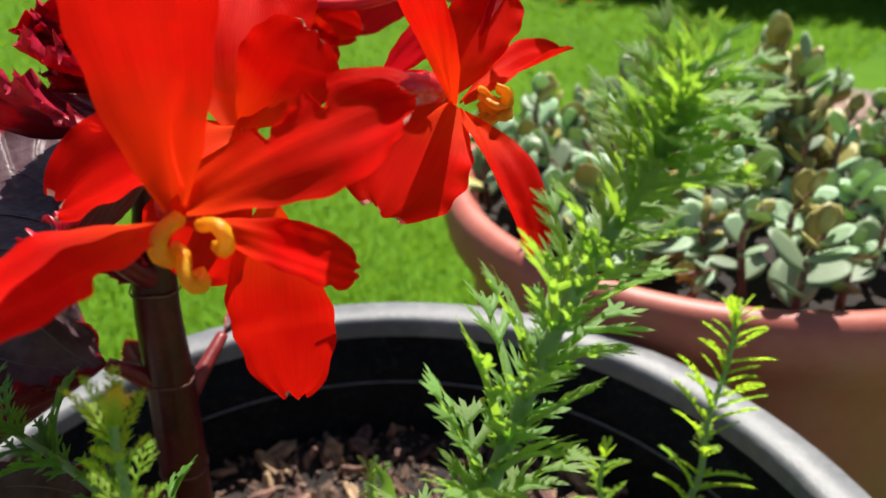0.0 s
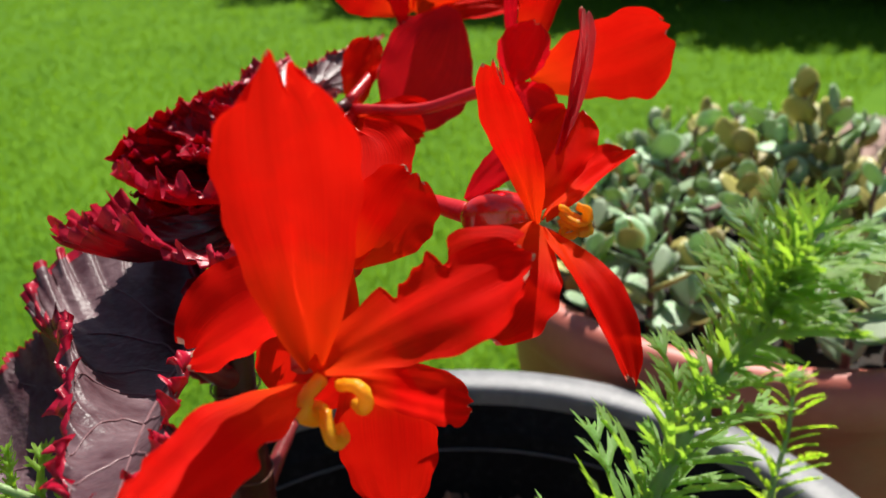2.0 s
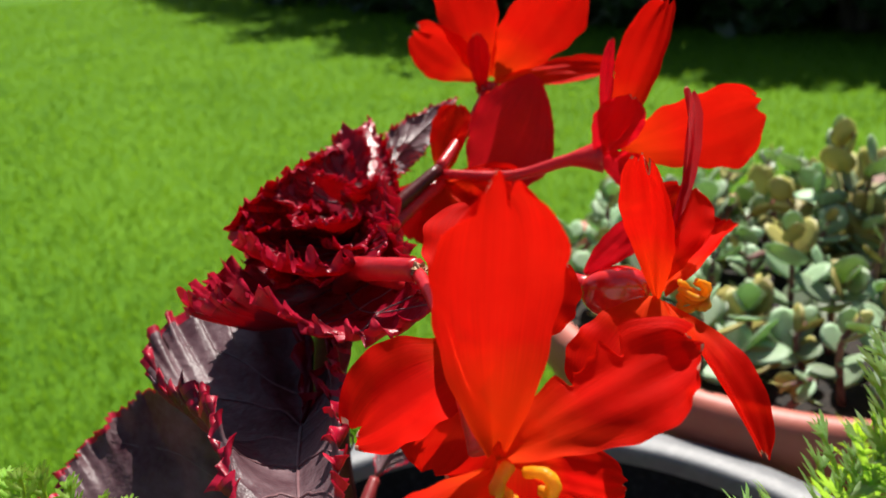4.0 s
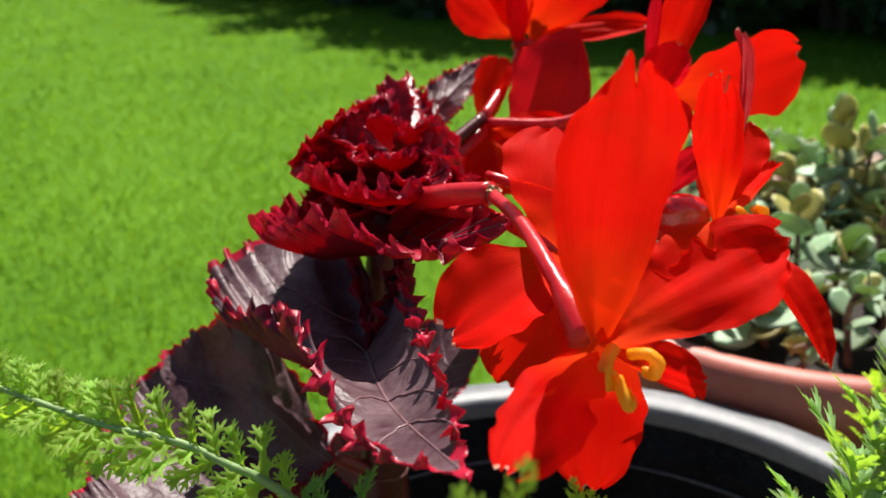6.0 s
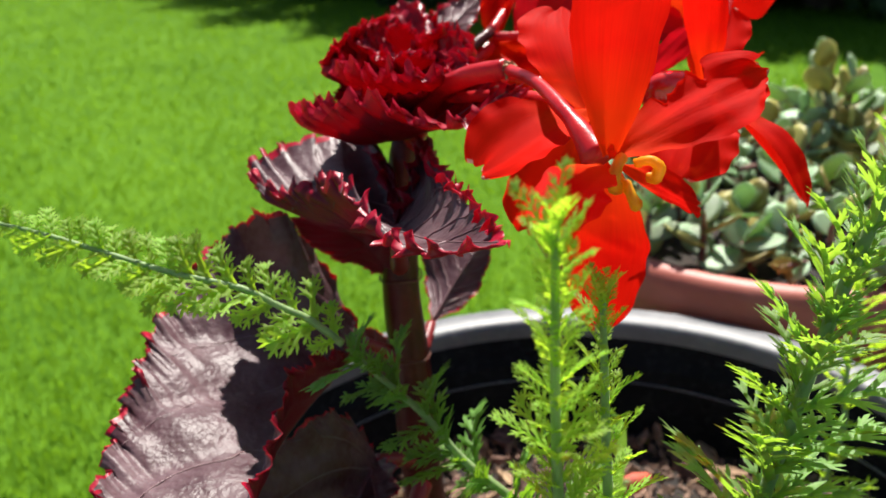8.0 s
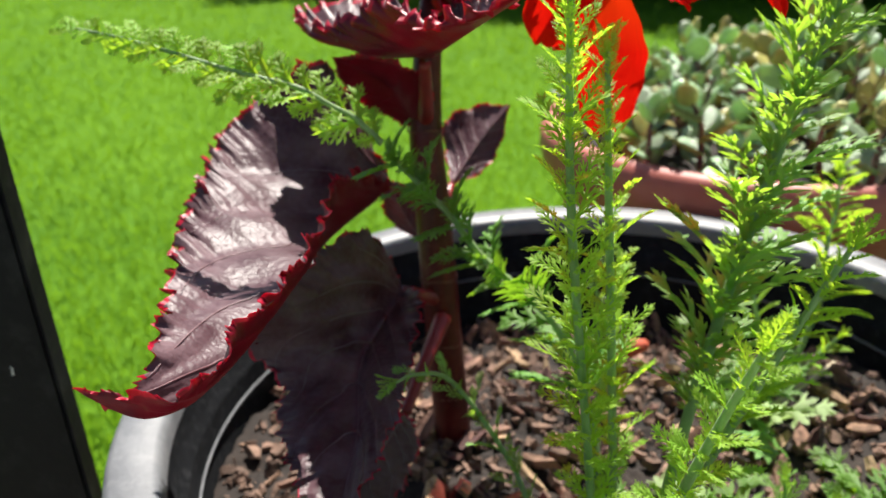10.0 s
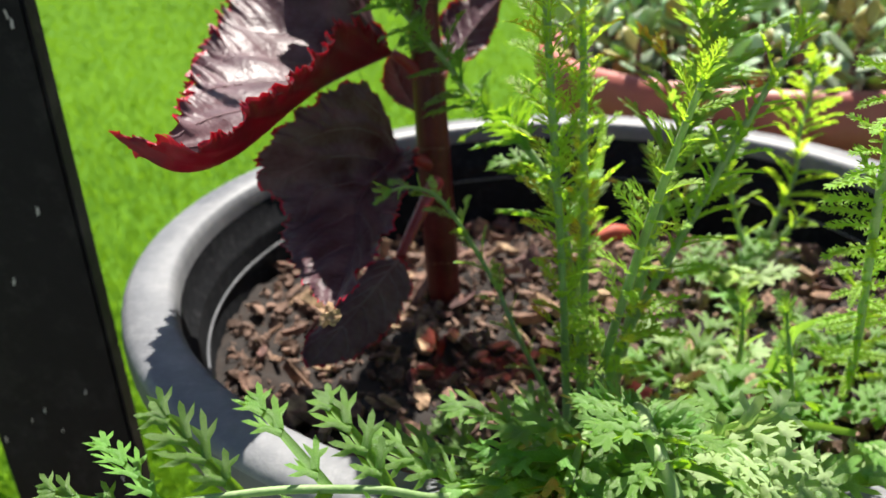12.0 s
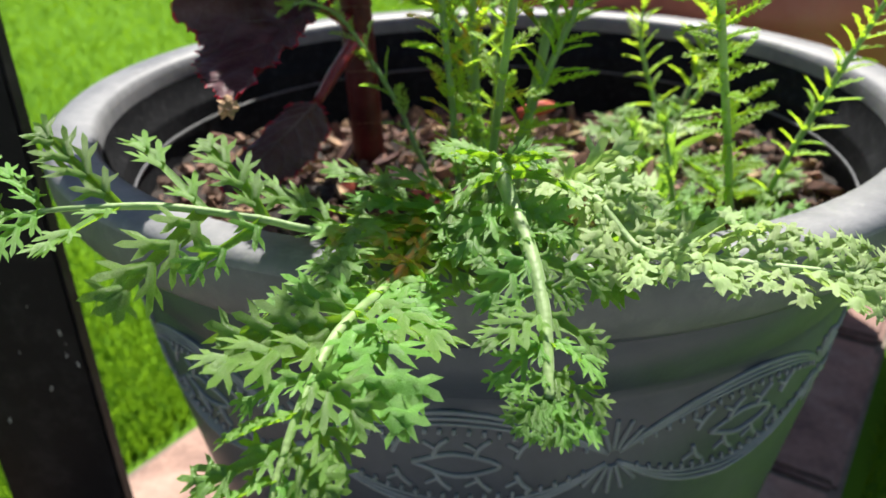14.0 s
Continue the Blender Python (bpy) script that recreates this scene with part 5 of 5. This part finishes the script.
def shoot(pts, leaf, spacing, label, rad=0.0016, start=0.10, flat=False, pale=False, top=1.0, lift=(50, 32), tuft=5, grow=0.0, pairs=False, upper=None):
    """A feathery stem: leaves in a spiral, or in two rows where it lies flat."""
    e = thing("yarrow_shoot", pts[0], label, "yarrow", "yarrow shoots in the pot")
    line = bez(pts, 400)
    run = [0.0]
    for i in range(400):
        run.append(run[-1] + (line[i + 1] - line[i]).length)
    total = run[-1] - (leaf * 0.55 if not flat else leaf * 0.3)
    last = int(np.searchsorted(run, total))
    v, f, u = tube(line[:last:6] + [line[last]], [rad * 1.25, rad, rad * 0.9, rad * 0.5], 9)
    hang("stem", obj_from("stem", v, f, M_YSTEM, u), e)
    s, k = total * start, 0
    while s < total:
        g = s / total
        i = min(399, int(np.searchsorted(run, s)))
        p, t = line[i], (line[min(i + 3, 400)] - line[max(i - 3, 0)]).normalized()
        size = leaf * (0.72 + 0.5 * math.sin(math.pi * min(1, g * 0.9 + 0.1))) * YR.uniform(0.8, 1.2) * (1 - (1 - top) * g) * (1 - grow + grow * g)
        el = radians(lift[0] + (lift[1] - lift[0]) * g + YR.uniform(-10, 10))
        if flat:
            face = Vector(flat)
            for sgn in (1, -1):
                sd = t.cross(face).normalized() * sgn
                w = t * math.cos(radians(52)) + sd * math.sin(radians(52)) + face * YR.uniform(-0.15, 0.35)
                frond(e, p, w, face - t * 0.2 + sd * YR.uniform(-.4, .4), size * YR.uniform(0.8, 1.15), pale, YR.uniform(-.7, .7))
        elif pairs:
            a = k * 0.9 * (k % 2) + YR.uniform(-.35, .35)
            for half in (0.0, math.pi):
                o = Vector((math.cos(a + half), math.sin(a + half) * 0.7 - 0.2, 0))
                o = (o - t * o.dot(t)).normalized()
                w = o * math.sin(el) + t * math.cos(el)
                frond(e, p, w, t - w * t.dot(w) * 0.9, size * YR.uniform(0.85, 1.1), pale, YR.uniform(-.3, .3))
                frond(e, p, (o * 0.6 + t.cross(o) * 0.5 + t * 0.5).normalized(), t, size * 0.38, pale)
        else:
            a = k * 2.39996
            o = t.orthogonal().normalized()
            o.rotate(Matrix.Rotation(a, 3, t))
            w = o * math.sin(el) + t * math.cos(el)
            kind = pale if upper is None or g < 0.55 else upper
            frond(e, p, w, t - w * t.dot(w) * 0.9, size, kind, YR.uniform(-.35, .35))
            if YR.random() < 0.5:
                w2 = (o * 0.5 + t.cross(o) * 0.5 + t * 0.9).normalized()
                frond(e, p, w2, t, size * 0.5, pale)
        s += spacing * YR.uniform(0.8, 1.2) * (1.25 - 0.55 * g)
        k += 1
    for k in range(tuft):
        t = (line[last] - line[last - 12]).normalized()
        o = t.orthogonal().normalized()
        o.rotate(Matrix.Rotation(k * 2.4, 3, t))
        if flat:
            sd = t.cross(Vector(flat)).normalized()
            frond(e, line[last - 2], t + sd * 0.4 * (k - (tuft - 1) / 2), Vector(flat), leaf * YR.uniform(0.6, 0.8), pale)
            continue
        frond(e, line[last - 2 - 2 * k], t * 0.9 + o * (0.25 + 0.06 * k), o * -1 + t * 0.2, leaf * YR.uniform(0.55, 0.8), pale if upper is None else upper)
    return e


Y = "feathery bright green yarrow shoot growing from the pot"
shoot([(0.012, -0.100, 0.256), (0.028, -0.094, 0.340), (0.048, -0.084, 0.410), (0.064, -0.077, 0.455), (0.075, -0.077, 0.478), (0.0795, -0.083, 0.499)], 0.0205, 0.0034, "dense upright feathery yarrow shoot leaning over the rim", 0.0017, 0.32, pale=9, upper=7, lift=(66, 38), tuft=20, top=0.95)
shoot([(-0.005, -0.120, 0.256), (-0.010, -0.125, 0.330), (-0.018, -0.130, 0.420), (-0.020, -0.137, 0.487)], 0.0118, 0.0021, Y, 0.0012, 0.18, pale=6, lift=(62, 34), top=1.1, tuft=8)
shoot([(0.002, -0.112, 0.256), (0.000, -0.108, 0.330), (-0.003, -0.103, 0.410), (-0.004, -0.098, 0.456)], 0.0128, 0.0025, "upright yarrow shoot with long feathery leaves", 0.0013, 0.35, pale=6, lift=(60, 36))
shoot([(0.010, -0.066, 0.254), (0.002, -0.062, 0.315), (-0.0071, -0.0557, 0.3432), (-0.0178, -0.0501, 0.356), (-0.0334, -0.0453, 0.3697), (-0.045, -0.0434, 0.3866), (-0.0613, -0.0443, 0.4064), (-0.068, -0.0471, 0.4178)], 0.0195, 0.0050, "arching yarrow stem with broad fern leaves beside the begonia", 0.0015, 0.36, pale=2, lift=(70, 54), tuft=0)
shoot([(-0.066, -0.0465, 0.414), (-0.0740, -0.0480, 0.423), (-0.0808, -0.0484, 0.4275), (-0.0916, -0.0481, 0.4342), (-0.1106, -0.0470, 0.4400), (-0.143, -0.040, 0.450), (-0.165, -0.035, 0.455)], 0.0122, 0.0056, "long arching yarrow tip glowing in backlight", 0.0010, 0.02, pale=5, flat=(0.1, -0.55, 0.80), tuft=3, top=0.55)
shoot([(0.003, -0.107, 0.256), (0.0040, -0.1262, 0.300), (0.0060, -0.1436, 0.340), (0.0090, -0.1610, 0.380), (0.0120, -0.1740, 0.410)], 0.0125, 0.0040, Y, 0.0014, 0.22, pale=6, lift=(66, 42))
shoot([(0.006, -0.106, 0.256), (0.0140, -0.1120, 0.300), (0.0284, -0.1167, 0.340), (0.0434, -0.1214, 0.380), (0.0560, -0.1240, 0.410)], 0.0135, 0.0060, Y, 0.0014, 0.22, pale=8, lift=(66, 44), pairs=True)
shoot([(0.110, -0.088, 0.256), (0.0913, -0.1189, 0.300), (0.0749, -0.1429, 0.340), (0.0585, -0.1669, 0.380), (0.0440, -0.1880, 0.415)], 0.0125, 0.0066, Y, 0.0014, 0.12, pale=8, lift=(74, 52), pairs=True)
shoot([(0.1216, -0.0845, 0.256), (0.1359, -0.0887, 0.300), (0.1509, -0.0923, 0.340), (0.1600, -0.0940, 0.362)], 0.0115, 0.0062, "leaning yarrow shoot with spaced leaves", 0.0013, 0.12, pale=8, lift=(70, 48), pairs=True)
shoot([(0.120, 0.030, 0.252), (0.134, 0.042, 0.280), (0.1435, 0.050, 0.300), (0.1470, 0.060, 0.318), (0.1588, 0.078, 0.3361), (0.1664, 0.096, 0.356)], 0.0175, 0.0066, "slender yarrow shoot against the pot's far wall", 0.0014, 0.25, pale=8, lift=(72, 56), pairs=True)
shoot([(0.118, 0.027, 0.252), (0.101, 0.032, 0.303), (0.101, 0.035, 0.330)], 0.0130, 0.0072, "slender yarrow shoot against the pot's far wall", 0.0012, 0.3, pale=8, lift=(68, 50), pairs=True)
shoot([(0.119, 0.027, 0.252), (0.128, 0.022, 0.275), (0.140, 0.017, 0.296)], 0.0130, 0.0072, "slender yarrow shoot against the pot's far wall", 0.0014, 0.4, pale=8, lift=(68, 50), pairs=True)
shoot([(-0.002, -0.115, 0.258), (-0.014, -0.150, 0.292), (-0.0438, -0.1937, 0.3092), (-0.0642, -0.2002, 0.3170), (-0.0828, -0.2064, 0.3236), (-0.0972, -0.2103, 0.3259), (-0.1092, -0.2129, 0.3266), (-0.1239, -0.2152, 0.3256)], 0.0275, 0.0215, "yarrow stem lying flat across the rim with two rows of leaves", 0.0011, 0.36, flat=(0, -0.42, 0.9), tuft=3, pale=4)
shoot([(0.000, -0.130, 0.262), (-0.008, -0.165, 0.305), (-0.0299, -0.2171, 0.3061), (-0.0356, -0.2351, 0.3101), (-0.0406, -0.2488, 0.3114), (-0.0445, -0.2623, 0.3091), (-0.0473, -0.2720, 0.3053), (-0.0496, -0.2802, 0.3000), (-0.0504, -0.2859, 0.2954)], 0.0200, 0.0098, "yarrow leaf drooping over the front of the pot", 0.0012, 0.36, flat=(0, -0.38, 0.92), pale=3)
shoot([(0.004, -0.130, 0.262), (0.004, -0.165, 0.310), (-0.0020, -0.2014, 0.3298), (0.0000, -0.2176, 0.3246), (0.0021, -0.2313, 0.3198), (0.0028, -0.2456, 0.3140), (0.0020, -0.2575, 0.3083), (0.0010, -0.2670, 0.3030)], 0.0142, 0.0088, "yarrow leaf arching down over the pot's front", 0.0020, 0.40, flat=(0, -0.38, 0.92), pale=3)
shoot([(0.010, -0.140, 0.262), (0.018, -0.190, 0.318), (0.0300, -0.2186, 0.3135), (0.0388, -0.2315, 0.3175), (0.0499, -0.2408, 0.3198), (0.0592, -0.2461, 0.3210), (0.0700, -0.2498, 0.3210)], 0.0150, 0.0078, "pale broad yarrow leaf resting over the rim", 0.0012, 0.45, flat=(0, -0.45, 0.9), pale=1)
shoot([(-0.004, -0.100, 0.256), (-0.022, -0.090, 0.295), (-0.029, -0.083, 0.311), (-0.046, -0.081, 0.341), (-0.058, -0.090, 0.3515), (-0.069, -0.098, 0.351)], 0.0105, 0.0050, "thin nodding yarrow shoot", 0.0009, 0.15)
shoot([(0.018, -0.010, 0.254), (0.019, 0.000, 0.300), (0.018, 0.008, 0.346)], 0.0140, 0.0050, "young upright yarrow sprout", 0.0012, 0.3)
shoot([(0.000, -0.112, 0.256), (-0.001, -0.110, 0.300), (-0.008, -0.106, 0.338)], 0.0110, 0.0036, "compact bright green yarrow sprout", 0.0012, 0.2, lift=(35, 20))
shoot([(0.066, -0.085, 0.256), (0.067, -0.086, 0.280), (0.064, -0.088, 0.305)], 0.0120, 0.0042, "compact bright green yarrow sprout", 0.0011, 0.2, lift=(40, 20))
shoot([(0.078, -0.115, 0.256), (0.074, -0.113, 0.285), (0.068, -0.112, 0.315)], 0.0120, 0.0042, "compact bright green yarrow sprout", 0.0011, 0.2, lift=(40, 20))


def rosette(at, sizes, spread, count, label, pale=False, lean=None):
    e = thing("yarrow_rosette", at, label, "yarrow", "low yarrow rosettes in the pot")
    for k in range(count):
        a = k * 2.39996 + YR.uniform(-.3, .3)
        d = Vector((math.cos(a), math.sin(a), 0))
        if lean is not None:
            d = (d + Vector(lean)).normalized()
        p = Vector(at) + d * YR.uniform(0, spread)
        z = YR.uniform(0.15, 0.9)
        frond(e, p, d + Vector((0, 0, z)), Vector((0, 0, 1)) - d * 0.3, YR.uniform(*sizes), 1 if pale and YR.random() < .5 else 3, YR.uniform(-.5, .5))
    return e


RL = "low rosette of feathery yarrow leaves over the soil"
rosette((-0.034, -0.132, 0.258), (0.020, 0.030), 0.014, 5, RL)
rosette((0.000, -0.140, 0.262), (0.022, 0.032), 0.018, 7, RL)
rosette((0.030, -0.150, 0.266), (0.024, 0.038), 0.022, 10, RL)
rosette((0.062, -0.138, 0.262), (0.022, 0.036), 0.020, 10, RL, True)
rosette((0.098, -0.112, 0.260), (0.020, 0.032), 0.018, 9, RL)
rosette((0.050, -0.075, 0.256), (0.020, 0.032), 0.018, 9, RL, True)
rosette((0.095, 0.010, 0.256), (0.024, 0.036), 0.012, 8, RL, True)
rosette((0.030, -0.050, 0.256), (0.014, 0.024), 0.012, 6, RL, True)
rosette((0.120, -0.060, 0.256), (0.018, 0.028), 0.014, 8, RL)
rosette((0.020, -0.182, 0.296), (0.020, 0.030), 0.016, 7, "yarrow leaves spilling over the front rim", False, (0, -0.9, 0))
rosette((-0.014, -0.178, 0.298), (0.018, 0.028), 0.014, 5, "yarrow leaves spilling over the front rim", False, (0, -0.9, 0))


def grass_blade(pts, w, label):
    line = bez(pts, 14)
    verts, faces, uvs = [], [], []
    for i, p in enumerate(line):
        t = (line[min(i + 1, 14)] - line[max(i - 1, 0)]).normalized()
        s = t.cross(Vector((0.2, -1, 0.3))).normalized()
        g = i / 14
        h = w * (0.75 + 0.25 * math.sin(math.pi * g)) * (1 - g ** 4) + 0.0001
        n = s.cross(t)
        verts += [p - s * h, p - n * h * 0.25, p + s * h]
        uvs += [(g, 0), (g, .5), (g, 1)]
    for i in range(14):
        a = i * 3
        faces += [(a, a + 1, a + 4, a + 3), (a + 1, a + 2, a + 5, a + 4)]
    simple_thing("grass_blade", label, "grass", verts, faces, uvs, M_BLADE)


GB = "single bright green grass blade among the yarrow"
grass_blade([(0.074, -0.094, 0.256), (0.079, -0.096, 0.281), (0.081, -0.100, 0.295), (0.094, -0.104, 0.303)], 0.0022, GB)
grass_blade([(0.072, -0.092, 0.256), (0.078, -0.094, 0.285), (0.080, -0.094, 0.302)], 0.0018, GB)
grass_blade([(0.088, -0.135, 0.275), (0.069, -0.137, 0.281), (0.054, -0.138, 0.283)], 0.0014, "pale grass blade lying over the yarrow")
grass_blade([(0.012, -0.020, 0.255), (0.025, -0.010, 0.340), (0.021, -0.005, 0.358)], 0.0022, GB)

# ---- stone paving in front of the pot ----
M_SLAB = mat("paving_stone", (0.21, 0.205, 0.195), (0.34, 0.33, 0.315), 0.9, 12, 0.6, 120, grime=(0.18, 0.17, 0.16), grime_scale=6, grime_amount=0.5)
slabs = thing("paving", (0, -1, 0), "worn grey stone slabs in front of the pot", "pavement", kind="structure")
SLAB = box_mesh("slab", (-0.297, -0.297, -0.04), (0.297, 0.297, 0.0), 0.004, M_SLAB)
for i in range(5):
    for j in range(4):
        hang("slab", SLAB, slabs, "", Matrix.Translation((-1.35 + 0.6 * i, -0.66 - 0.6 * j, 0.020 + 0.001 * ((i * 3 + j) % 3))))

# ---- brick strip under the pots ----
paving = thing("pavement", (0, 0, 0), "strip of worn red-brown bricks along the lawn", "pavement", kind="structure")
corners = [STRIP_MID + ALONG * a + ACROSS * b for a, b in ((-1.2, -STRIP_HALF), (2.0, -STRIP_HALF), (2.0, STRIP_HALF), (-1.2, STRIP_HALF))]
hang("bed", obj_from("bed", [q + Vector((0, 0, z)) for z in (-0.03, 0.004) for q in corners],
     [(4, 5, 6, 7), (0, 1, 5, 4), (1, 2, 6, 5), (2, 3, 7, 6), (3, 0, 4, 7)], M_SAND, smooth=False), paving, "sandy brick joints")
BRICK = box_mesh("brick", (-0.0995, -0.0505, -0.04), (0.0995, 0.0505, 0.0), 0.004, M_BRICK)
yaw = math.atan2(ALONG.y, ALONG.x)
r = random.Random(8)
for row in range(4):
    for col in range(15):
        c = STRIP_MID + ALONG * (-1.1 + 0.208 * col + (0.104 if row % 2 else 0)) + ACROSS * ((row - 1.5) * 0.1075)
        m = Matrix.LocRotScale((c.x, c.y, 0.010 + r.uniform(-0.002, 0.002)), Euler((r.gauss(0, .006), r.gauss(0, .006), yaw + r.gauss(0, .008))), None)
        hang("brick", BRICK, paving, "", m)
